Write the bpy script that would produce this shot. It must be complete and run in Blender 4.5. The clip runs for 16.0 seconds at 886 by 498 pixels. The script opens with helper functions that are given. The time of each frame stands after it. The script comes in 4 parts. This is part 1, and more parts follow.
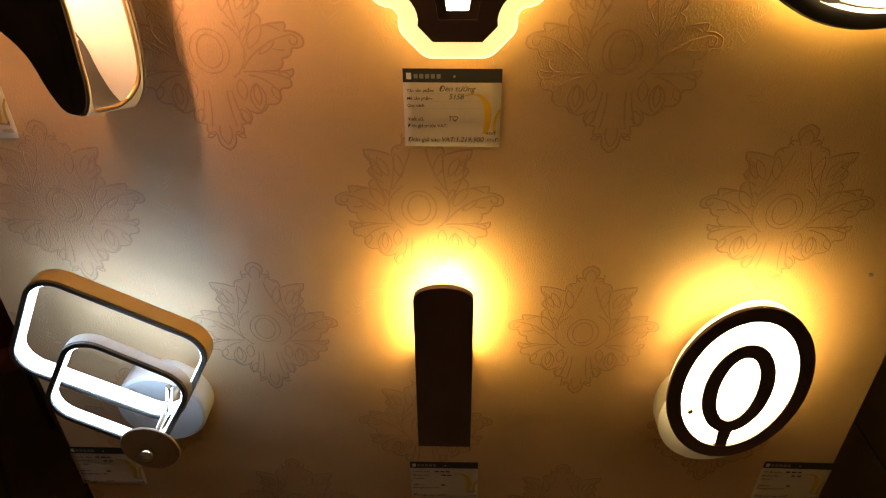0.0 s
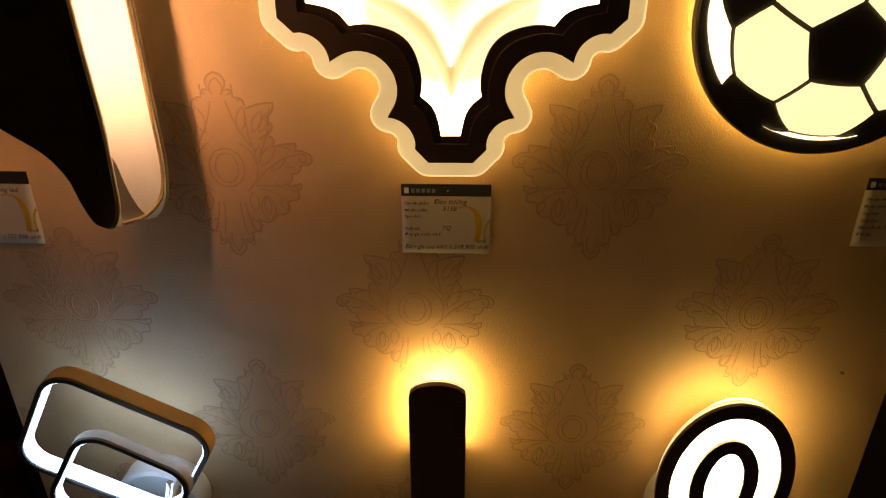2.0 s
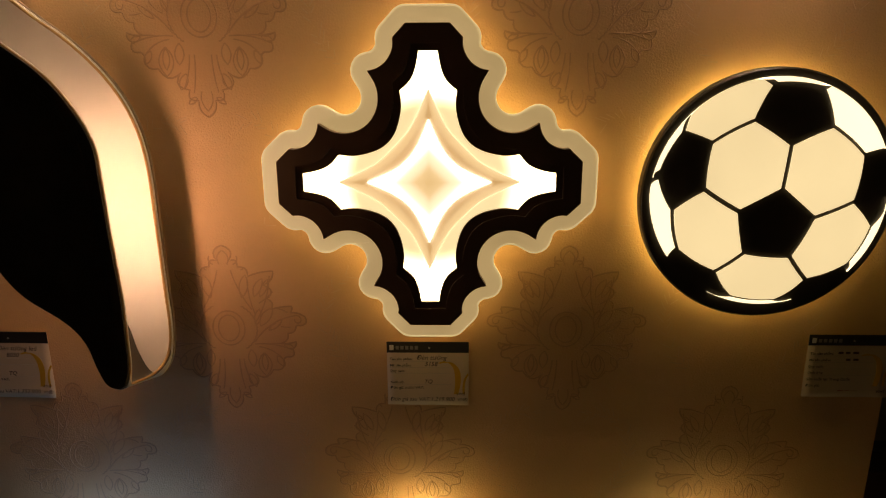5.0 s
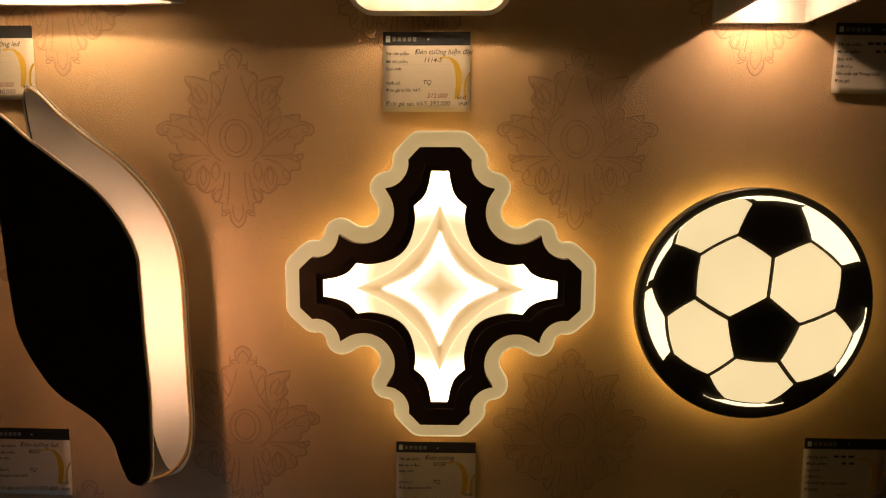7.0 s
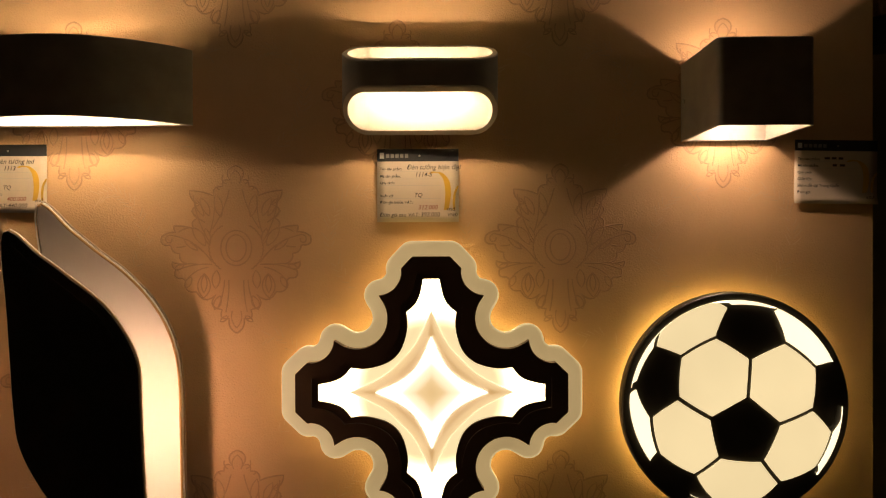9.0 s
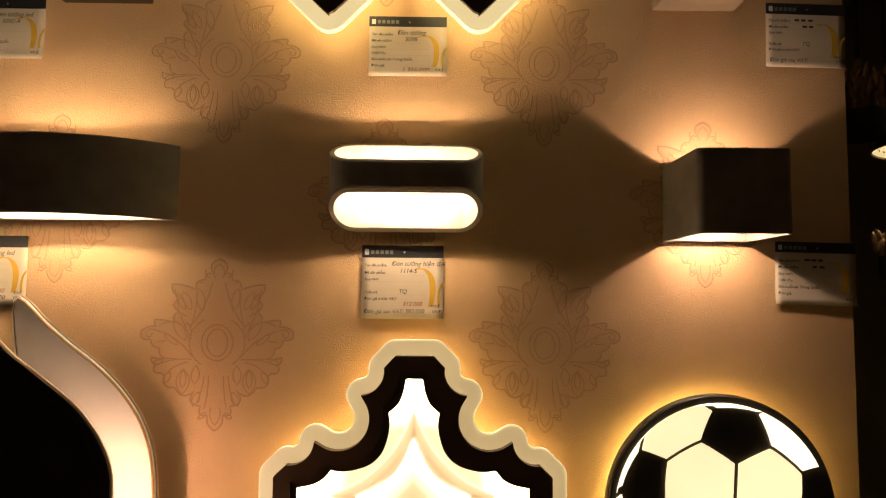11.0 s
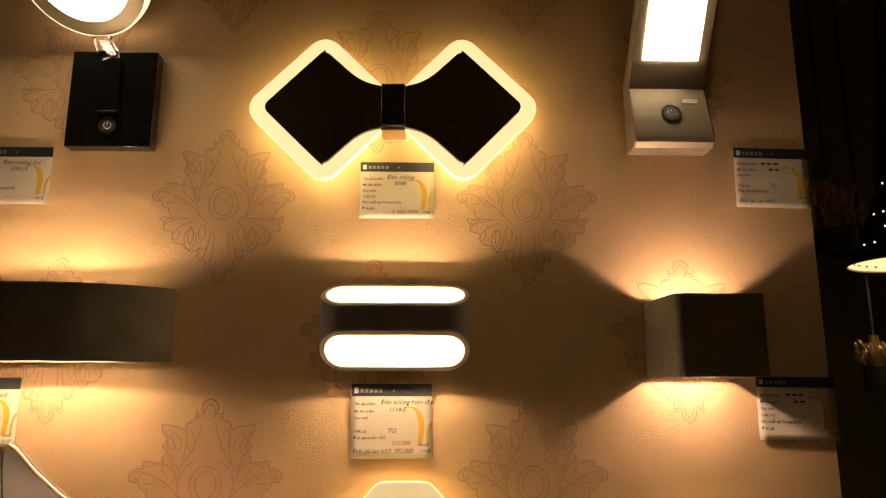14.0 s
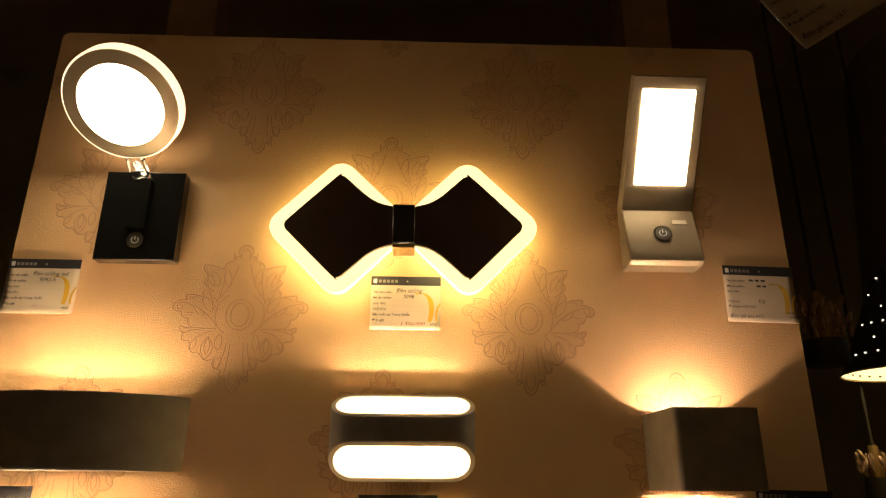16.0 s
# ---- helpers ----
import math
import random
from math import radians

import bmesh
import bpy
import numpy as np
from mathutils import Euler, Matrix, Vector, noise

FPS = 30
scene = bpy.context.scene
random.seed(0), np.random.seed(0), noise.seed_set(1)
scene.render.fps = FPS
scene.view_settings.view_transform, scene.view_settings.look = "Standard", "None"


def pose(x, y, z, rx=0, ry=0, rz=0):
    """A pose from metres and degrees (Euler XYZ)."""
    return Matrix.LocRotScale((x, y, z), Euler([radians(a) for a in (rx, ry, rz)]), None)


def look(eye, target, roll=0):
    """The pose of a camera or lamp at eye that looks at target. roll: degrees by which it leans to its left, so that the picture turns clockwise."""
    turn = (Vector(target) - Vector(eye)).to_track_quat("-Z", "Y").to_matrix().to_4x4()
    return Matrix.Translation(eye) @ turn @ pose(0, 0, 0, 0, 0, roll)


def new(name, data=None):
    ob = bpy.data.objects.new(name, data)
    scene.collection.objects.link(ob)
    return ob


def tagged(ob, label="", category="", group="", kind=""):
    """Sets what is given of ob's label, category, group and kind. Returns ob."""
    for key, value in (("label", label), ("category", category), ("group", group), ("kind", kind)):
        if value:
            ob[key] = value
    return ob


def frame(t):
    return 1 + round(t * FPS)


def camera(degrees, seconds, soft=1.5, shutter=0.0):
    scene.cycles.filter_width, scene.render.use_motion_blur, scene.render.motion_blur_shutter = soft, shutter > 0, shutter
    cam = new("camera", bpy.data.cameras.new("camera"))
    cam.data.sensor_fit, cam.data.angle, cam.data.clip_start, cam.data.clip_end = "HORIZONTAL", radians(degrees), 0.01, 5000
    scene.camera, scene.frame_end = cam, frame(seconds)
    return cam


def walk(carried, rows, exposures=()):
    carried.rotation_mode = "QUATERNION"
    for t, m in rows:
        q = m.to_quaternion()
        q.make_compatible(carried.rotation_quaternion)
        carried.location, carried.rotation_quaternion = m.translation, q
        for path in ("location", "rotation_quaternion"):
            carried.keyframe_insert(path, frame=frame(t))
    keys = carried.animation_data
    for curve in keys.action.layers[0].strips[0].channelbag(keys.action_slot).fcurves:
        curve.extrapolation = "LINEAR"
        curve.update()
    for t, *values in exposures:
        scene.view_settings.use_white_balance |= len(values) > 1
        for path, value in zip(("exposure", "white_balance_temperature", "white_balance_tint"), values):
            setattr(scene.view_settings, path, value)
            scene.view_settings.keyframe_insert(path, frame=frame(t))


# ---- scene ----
cam = camera(66.9, 16.0, 1.2)
PATH = [
    (0, (0.026, -0.679, 1.273), (-0.028, 0.986, 0.166), -0.4),
    (0.5, (0.029, -0.694, 1.282), (-0.021, 0.999, 0.218), -0.2),
    (1, (0.028, -0.704, 1.29), (-0.031, 1.027, 0.291), -0.2),
    (1.5, (0.028, -0.712, 1.303), (-0.012, 1.053, 0.363), -0.1),
    (2, (0.029, -0.719, 1.314), (-0.015, 1.078, 0.436), -0.0),
    (2.5, (0.034, -0.72, 1.328), (-0.02, 1.103, 0.506), -0.2),
    (3, (0.04, -0.723, 1.344), (-0.008, 1.123, 0.577), -0.3),
    (3.5, (0.038, -0.734, 1.353), (-0.012, 1.137, 0.648), -0.3),
    (4, (0.041, -0.753, 1.362), (-0.001, 1.141, 0.722), -0.2),
    (4.2, (0.045, -0.757, 1.37), (0.008, 1.14, 0.74), -0.2),
    (6.3, (0.053, -0.821, 1.394), (0.001, 1.155, 1.087), -0.2),
    (6.5, (0.048, -0.826, 1.399), (-0.005, 1.153, 1.115), -0.0),
    (7, (0.043, -0.834, 1.398), (-0.004, 1.151, 1.158), 0.2),
    (7.5, (0.045, -0.838, 1.403), (0.009, 1.154, 1.229), 0.5),
    (8, (0.042, -0.847, 1.414), (0.019, 1.149, 1.285), 0.2),
    (8.5, (0.042, -0.858, 1.429), (0.025, 1.14, 1.363), -0.1),
    (9, (0.041, -0.87, 1.435), (0.027, 1.13, 1.426), -0.2),
    (9.2, (0.046, -0.871, 1.445), (0.019, 1.128, 1.435), -0.1),
    (11.3, (0.041, -0.87, 1.514), (0.09, 1.124, 1.669), 0.5),
    (11.5, (0.038, -0.873, 1.53), (0.098, 1.12, 1.686), 0.5),
    (12, (0.041, -0.879, 1.541), (0.094, 1.109, 1.753), 0.5),
    (12.5, (0.042, -0.881, 1.548), (0.083, 1.104, 1.79), 0.3),
    (13, (0.043, -0.887, 1.554), (0.082, 1.093, 1.833), 0.2),
    (13.5, (0.046, -0.895, 1.563), (0.079, 1.079, 1.883), 0.1),
    (14, (0.047, -0.906, 1.567), (0.097, 1.057, 1.947), -0.0),
    (14.5, (0.042, -0.917, 1.574), (0.097, 1.032, 2.016), 0.1),
    (15, (0.036, -0.928, 1.571), (0.103, 0.999, 2.102), 0.3),
    (15.5, (0.031, -0.944, 1.57), (0.098, 0.96, 2.178), 0.5),
    (16, (0.031, -0.959, 1.575), (0.089, 0.928, 2.236), 0.4),
]
walk(cam, [(t, look(eye, target, roll)) for t, eye, target, roll in PATH],
     exposures=((0, 1.75, 8000, 10), (1.0, 1.25, 7900, 10), (2.0, 0.6, 7700, 10), (3.0, 0.0, 7600, 10), (4.2, -0.05, 7300, 10), (7.0, 0.0, 7000, 10), (9.2, -0.05, 6750, 10), (11.5, 0.55, 6500, 10), (12.5, 0.75, 6500, 10), (14.5, 0.9, 6800, 10), (16, 1.4, 7100, 10)))

# ---- world and light ----
world = bpy.data.worlds.new("shop_night")
scene.world = world
world.use_nodes = True
wbg = world.node_tree.nodes["Background"]
wbg.inputs["Color"].default_value = (1.0, 0.72, 0.42, 1)
wbg.inputs["Strength"].default_value = 0.004

WARM = (1.0, 0.76, 0.28)
SOFT = (1.0, 0.75, 0.48)
COOL = (0.35, 0.58, 1.0)


# ---- materials ----
def material(name, base, rough=0.5, metal=0.0, vary=0.12, scale=30.0, bump=0.0, bump_scale=300.0, dark=None, coat=0.0, spec=0.5):
    """A painted or natural surface with coarse and fine variation."""
    m = bpy.data.materials.new(name)
    m.use_nodes = True
    nt = m.node_tree
    b = nt.nodes["Principled BSDF"]
    b.inputs["Metallic"].default_value = metal
    b.inputs["Coat Weight"].default_value = coat
    b.inputs["Specular IOR Level"].default_value = spec
    co = nt.nodes.new("ShaderNodeTexCoord")
    n1 = nt.nodes.new("ShaderNodeTexNoise")
    n1.inputs["Scale"].default_value = scale
    n1.inputs["Detail"].default_value = 6
    n2 = nt.nodes.new("ShaderNodeTexNoise")
    n2.inputs["Scale"].default_value = bump_scale
    n2.inputs["Detail"].default_value = 3
    nt.links.new(co.outputs["Object"], n1.inputs["Vector"])
    nt.links.new(co.outputs["Object"], n2.inputs["Vector"])
    ramp = nt.nodes.new("ShaderNodeValToRGB")
    lo = dark or tuple(c * (1 - vary) for c in base)
    ramp.color_ramp.elements[0].color = (*lo, 1)
    ramp.color_ramp.elements[0].position = 0.3
    ramp.color_ramp.elements[1].color = (*[min(1, c * (1 + vary * 0.5)) for c in base], 1)
    ramp.color_ramp.elements[1].position = 0.7
    nt.links.new(n1.outputs["Fac"], ramp.inputs["Fac"])
    nt.links.new(ramp.outputs["Color"], b.inputs["Base Color"])
    rr = nt.nodes.new("ShaderNodeMapRange")
    rr.inputs["To Min"].default_value = max(0.02, rough - 0.08)
    rr.inputs["To Max"].default_value = min(1, rough + 0.08)
    nt.links.new(n1.outputs["Fac"], rr.inputs["Value"])
    nt.links.new(rr.outputs["Result"], b.inputs["Roughness"])
    if bump:
        bp = nt.nodes.new("ShaderNodeBump")
        bp.inputs["Strength"].default_value = bump
        bp.inputs["Distance"].default_value = 0.001
        nt.links.new(n2.outputs["Fac"], bp.inputs["Height"])
        nt.links.new(bp.outputs["Normal"], b.inputs["Normal"])
    return m


def lit(name, color, strength, cloud=0.0, scale=12.0):
    """A surface that gives off light, with a slight unevenness of its own."""
    m = bpy.data.materials.new(name)
    m.use_nodes = True
    nt = m.node_tree
    b = nt.nodes["Principled BSDF"]
    b.inputs["Base Color"].default_value = (0.8, 0.8, 0.78, 1)
    b.inputs["Roughness"].default_value = 0.4
    b.inputs["Emission Color"].default_value = (*color, 1)
    b.inputs["Emission Strength"].default_value = strength
    if cloud:
        co = nt.nodes.new("ShaderNodeTexCoord")
        n = nt.nodes.new("ShaderNodeTexNoise")
        n.inputs["Scale"].default_value = scale
        mr = nt.nodes.new("ShaderNodeMapRange")
        mr.inputs["To Min"].default_value = strength * (1 - cloud)
        mr.inputs["To Max"].default_value = strength * (1 + cloud)
        nt.links.new(co.outputs["Object"], n.inputs["Vector"])
        nt.links.new(n.outputs["Fac"], mr.inputs["Value"])
        nt.links.new(mr.outputs["Result"], b.inputs["Emission Strength"])
    return m


def clear(name, tint, rough=0.05):
    m = bpy.data.materials.new(name)
    m.use_nodes = True
    b = m.node_tree.nodes["Principled BSDF"]
    b.inputs["Base Color"].default_value = (*tint, 1)
    b.inputs["Transmission Weight"].default_value = 1.0
    b.inputs["Roughness"].default_value = rough
    b.inputs["IOR"].default_value = 1.49
    return m


def wallpaper(name, base, fleck):
    """Vinyl wallpaper: fine embossed grain, broad pearly mottling."""
    m = material(name, base, 0.52, 0, 0.10, 7.0, 0.0)
    nt = m.node_tree
    b = nt.nodes["Principled BSDF"]
    co = nt.nodes.new("ShaderNodeTexCoord")
    fine = nt.nodes.new("ShaderNodeTexNoise")
    fine.inputs["Scale"].default_value = 420
    fine.inputs["Detail"].default_value = 4
    crease = nt.nodes.new("ShaderNodeTexNoise")
    crease.inputs["Scale"].default_value = 46
    crease.inputs["Detail"].default_value = 8
    crease.inputs["Roughness"].default_value = 0.65
    for n in (fine, crease):
        nt.links.new(co.outputs["Object"], n.inputs["Vector"])
    add = nt.nodes.new("ShaderNodeMath")
    add.operation = "MULTIPLY_ADD"
    add.inputs[1].default_value = 0.6
    nt.links.new(crease.outputs["Fac"], add.inputs[0])
    nt.links.new(fine.outputs["Fac"], add.inputs[2])
    bp = nt.nodes.new("ShaderNodeBump")
    bp.inputs["Strength"].default_value = fleck
    bp.inputs["Distance"].default_value = 0.0019
    nt.links.new(add.outputs["Value"], bp.inputs["Height"])
    nt.links.new(bp.outputs["Normal"], b.inputs["Normal"])
    return m


M_PAPER = wallpaper("cream_vinyl_wallpaper", (0.69, 0.428, 0.218), 0.42)
M_MOTIF = wallpaper("embossed_damask_ink", (0.640, 0.384, 0.197), 0.45)
M_RIDGE = material("raised_damask_line", (0.515, 0.298, 0.152), 0.5, 0, 0.12, 60)
M_SHEEN = material("pearl_scroll_line", (0.69, 0.46, 0.26), 0.42, 0, 0.15, 40)
M_BOARD = material("board_edge", (0.34, 0.25, 0.16), 0.7, 0, 0.2, 20, 0.3)
M_BLACK = material("black_powder_coat", (0.060, 0.050, 0.036), 0.42, 0, 0.2, 40, 0.12, 900)
# White enamel of lamps in shadow; the shade is put into this grey.
M_WHITE_SHADED = material("matt_shaded_white_enamel", (0.34, 0.30, 0.25), 0.5, 0, 0.2, 30, 0.25, 1200)
M_BROWN = material("coffee_lacquer", (0.115, 0.065, 0.040), 0.38, 0, 0.15, 25, 0.06, 700)
M_WHITE = material("white_lacquer", (0.80, 0.78, 0.74), 0.35, 0, 0.05, 15)
M_WHITE_IN = material("white_inner_paint", (0.86, 0.84, 0.80), 0.55, 0, 0.04, 15)
M_DULL = material("dull_cream_lining", (0.42, 0.37, 0.30), 0.6, 0, 0.06, 15)
M_CHROME = material("chrome", (0.75, 0.75, 0.76), 0.12, 1.0, 0.05, 20)
M_SILVER = material("champagne_aluminium", (0.38, 0.29, 0.19), 0.45, 0.4, 0.08, 25, 0.08, 1500)
M_GLOSS = material("black_glass_plate", (0.006, 0.006, 0.006), 0.02, 0, 0.1, 20, coat=0.6)
M_BRASS = material("gold_edge_band", (0.48, 0.30, 0.12), 0.4, 0.35, 0.1, 20)
M_CARD = material("white_card", (0.64, 0.52, 0.39), 0.6, 0, 0.05, 25, 0.05, 400)
M_INK = material("black_print", (0.018, 0.017, 0.018), 0.5, 0, 0.15, 60)
M_PEN = material("dark_pen_ink", (0.05, 0.03, 0.03), 0.5, 0, 0.2, 60)
M_RED = material("red_pen_ink", (0.32, 0.06, 0.03), 0.5, 0, 0.2, 60)
M_LOGO = material("pale_print", (0.66, 0.64, 0.60), 0.5, 0, 0.05, 60)
M_GREY = material("grey_print", (0.20, 0.19, 0.18), 0.5, 0, 0.05, 60)
M_YELLOW = material("yellow_swoosh_print", (0.62, 0.36, 0.03), 0.5, 0, 0.1, 40)
M_RULE = material("faint_rule_line", (0.50, 0.45, 0.38), 0.6, 0, 0.1, 40)
M_STEEL = material("screw_steel", (0.40, 0.38, 0.35), 0.3, 1.0, 0.1, 60)
M_ACRYL = lit("edge_lit_acrylic", (1.0, 0.70, 0.32), 0.42, 0.22, 20)
M_ACRYL_SIDE = lit("edge_lit_acrylic_bright", (1.0, 0.78, 0.38), 0.62, 0.1, 20)
M_LED = lit("led_diffuser_white", (1.0, 0.84, 0.56), 9.0, 0.05, 20)
def lit_star(name, power, stops):
    """A lit diffuser: falloff painted into its emission by star-shaped distance from the middle."""
    m = lit(name, (1, 1, 1), 1.0)
    nt = m.node_tree
    co = nt.nodes.new("ShaderNodeTexCoord")
    xyz = nt.nodes.new("ShaderNodeSeparateXYZ")
    nt.links.new(co.outputs["Object"], xyz.inputs[0])

    def calc(op, a, b):
        n = nt.nodes.new("ShaderNodeMath")
        n.operation = op
        for k, v in enumerate((a, b)):
            if isinstance(v, (int, float)):
                n.inputs[k].default_value = v
            elif v is not None:
                nt.links.new(v, n.inputs[k])
        return n.outputs[0]
    ax = calc("POWER", calc("ABSOLUTE", xyz.outputs["X"], None), power)
    az = calc("POWER", calc("ABSOLUTE", xyz.outputs["Z"], None), power)
    far = calc("MULTIPLY", calc("POWER", calc("ADD", ax, az), 1 / power), 1 / stops[-1][0])
    ramp = nt.nodes.new("ShaderNodeValToRGB")
    ramp.color_ramp.interpolation = "EASE"
    el = ramp.color_ramp.elements
    while len(el) < len(stops):
        el.new(0.5)
    for e, (d, c) in zip(el, stops):
        e.position, e.color = d / stops[-1][0], (*c, 1)
    nt.links.new(far, ramp.inputs["Fac"])
    nt.links.new(ramp.outputs["Color"], nt.nodes["Principled BSDF"].inputs["Emission Color"])
    return m


M_LED_AMBER = lit_star("led_diffuser_amber", 0.69, ((0.066, (0.46, 0.25, 0.09)), (0.080, (0.62, 0.37, 0.15)), (0.095, (0.86, 0.58, 0.28)), (0.108, (1.0, 0.76, 0.43))))
M_LED_CORE = lit_star("led_star_core", 1.0, ((0.0, (0.80, 0.53, 0.24)), (0.012, (0.88, 0.61, 0.30)), (0.030, (1.2, 0.98, 0.66)), (0.048, (3.0, 2.6, 2.0)), (0.070, (3.0, 2.6, 2.0))))
M_LED_BALL = lit("led_ball_panel", (1.0, 0.79, 0.44), 0.92, 0.18, 9)
# Cream middle to white tips: a radial falloff painted into the emission strength.
M_LED_STAR = lit("led_star_painted_falloff", (1.0, 0.80, 0.44), 1.25)
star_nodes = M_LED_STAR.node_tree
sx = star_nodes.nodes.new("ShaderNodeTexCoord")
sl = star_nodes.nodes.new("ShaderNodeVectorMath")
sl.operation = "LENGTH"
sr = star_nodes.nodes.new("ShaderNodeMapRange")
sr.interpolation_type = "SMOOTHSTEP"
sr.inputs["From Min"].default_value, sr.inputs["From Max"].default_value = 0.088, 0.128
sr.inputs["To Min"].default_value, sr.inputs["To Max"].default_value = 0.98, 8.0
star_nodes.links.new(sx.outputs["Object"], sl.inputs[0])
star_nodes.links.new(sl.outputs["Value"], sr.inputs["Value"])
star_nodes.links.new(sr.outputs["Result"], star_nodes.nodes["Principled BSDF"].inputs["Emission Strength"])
M_LED_EDGE = lit("led_ball_edge_panel", (1.0, 0.82, 0.52), 1.7, 0.1, 9)
M_LED_COOL = lit("cool_led_strip", COOL, 5.4, 0.03, 30)
M_BACK = lit("warm_back_strip", WARM, 8.0)
M_BACK_SOFT = lit("soft_back_strip", (1.0, 0.76, 0.25), 6.0)
M_SPOT = lit("warm_led_chip", (1.0, 0.73, 0.54), 660.0)
M_GLASS = clear("clear_acrylic", (0.95, 0.93, 0.9))


# ---- mesh helpers ----
from mathutils.geometry import tessellate_polygon


def finish(bm, smooth):
    bmesh.ops.recalc_face_normals(bm, faces=bm.faces)
    if smooth:
        for f in bm.faces:
            f.smooth = True
        for e in bm.edges:
            if len(e.link_faces) == 2 and e.calc_face_angle(0) > radians(35):
                e.smooth = False


def part(name, bm, mat, parent=None, label="", bevel=0.0, smooth=True, at=None):
    """Links a bmesh as one mesh object."""
    finish(bm, smooth)
    me = bpy.data.meshes.new(name)
    bm.to_mesh(me)
    bm.free()
    me.materials.append(mat)
    ob = new(name, me)
    if parent:
        ob.parent = parent
    if at is not None:
        ob.matrix_basis = at
    if label:
        tagged(ob, label)
    if bevel:
        md = ob.modifiers.new("bevel", "BEVEL")
        md.width, md.segments, md.limit_method, md.angle_limit = bevel, 2, "ANGLE", radians(50)
    return ob


def thing(name, at, label, category, group="", kind=""):
    ob = new(name)
    ob.empty_display_size = 0.02
    ob.matrix_basis = at
    return tagged(ob, label, category, group, kind)


def prism(loops, y0, y1, bm=None):
    """Outline (x, z), with holes after it, extruded from y0 to y1."""
    bm = bm or bmesh.new()
    flat = [p for lp in loops for p in lp]
    front = [bm.verts.new((p[0], y0, p[1])) for p in flat]
    back = [bm.verts.new((p[0], y1, p[1])) for p in flat]
    tris = tessellate_polygon([[Vector((p[0], p[1], 0)) for p in lp] for lp in loops])
    for a, b, c in tris:
        for vs in (front, back):
            try:
                bm.faces.new((vs[a], vs[b], vs[c]))
            except ValueError:
                pass
    i = 0
    for lp in loops:
        n = len(lp)
        for k in range(n):
            a, b = i + k, i + (k + 1) % n
            bm.faces.new((front[a], front[b], back[b], back[a]))
        i += n
    return bm


def box(x0, x1, y0, y1, z0, z1, bm=None):
    return prism([[(x0, z0), (x1, z0), (x1, z1), (x0, z1)]], y0, y1, bm)


def ellipse(cx, cz, rx, rz, n=48, a0=0.0, a1=360.0):
    full = abs(a1 - a0 - 360) < 1e-6
    m = n if full else n + 1
    return [(cx + rx * math.cos(radians(a0 + (a1 - a0) * k / n)), cz + rz * math.sin(radians(a0 + (a1 - a0) * k / n))) for k in range(m)]


def rounded(cx, cz, w, h, r, n=8, turn=0.0):
    pts = []
    for sx, sz, a in ((1, 1, 0), (-1, 1, 90), (-1, -1, 180), (1, -1, 270)):
        ox, oz = sx * (w / 2 - r), sz * (h / 2 - r)
        pts += [(ox + r * math.cos(radians(a + 90 * k / n)), oz + r * math.sin(radians(a + 90 * k / n))) for k in range(n + 1)]
    c, s = math.cos(radians(turn)), math.sin(radians(turn))
    return [(cx + c * x - s * z, cz + s * x + c * z) for x, z in pts]


def smoothline(pts, n=6, closed=False):
    """Catmull-Rom through points."""
    out, m = [], len(pts)
    for i in range(m if closed else m - 1):
        p = [pts[(i + k) % m] if closed else pts[min(max(i + k, 0), m - 1)] for k in (-1, 0, 1, 2)]
        for k in range(n):
            t = k / n
            out.append(tuple(0.5 * (2 * p[1][j] + (p[2][j] - p[0][j]) * t + (2 * p[0][j] - 5 * p[1][j] + 4 * p[2][j] - p[3][j]) * t * t
                                    + (3 * p[1][j] - p[0][j] - 3 * p[2][j] + p[3][j]) * t ** 3) for j in range(len(pts[0]))))
    if not closed:
        out.append(tuple(pts[-1]))
    return out


def offset(loop, d):
    """Outline moved outwards by d, with round outer corners (loop runs anticlockwise)."""
    out, n = [], len(loop)
    for i in range(n):
        p0, p1, p2 = (Vector(loop[(i + k) % n]) for k in (-1, 0, 1))
        e0, e1 = (p1 - p0).normalized(), (p2 - p1).normalized()
        n0, n1 = Vector((e0.y, -e0.x)), Vector((e1.y, -e1.x))
        turn = e0.x * e1.y - e0.y * e1.x
        if turn * d > 0.25 * abs(d):
            a0, a1 = math.atan2(n0.y, n0.x), math.atan2(n1.y, n1.x)
            while a1 - a0 > math.pi:
                a1 -= 2 * math.pi
            while a1 - a0 < -math.pi:
                a1 += 2 * math.pi
            for k in range(7):
                a = a0 + (a1 - a0) * k / 6
                out.append((p1.x + d * math.cos(a), p1.y + d * math.sin(a)))
        else:
            m = (n0 + n1).normalized()
            out.append((p1.x + d * m.x, p1.y + d * m.y))
    return out


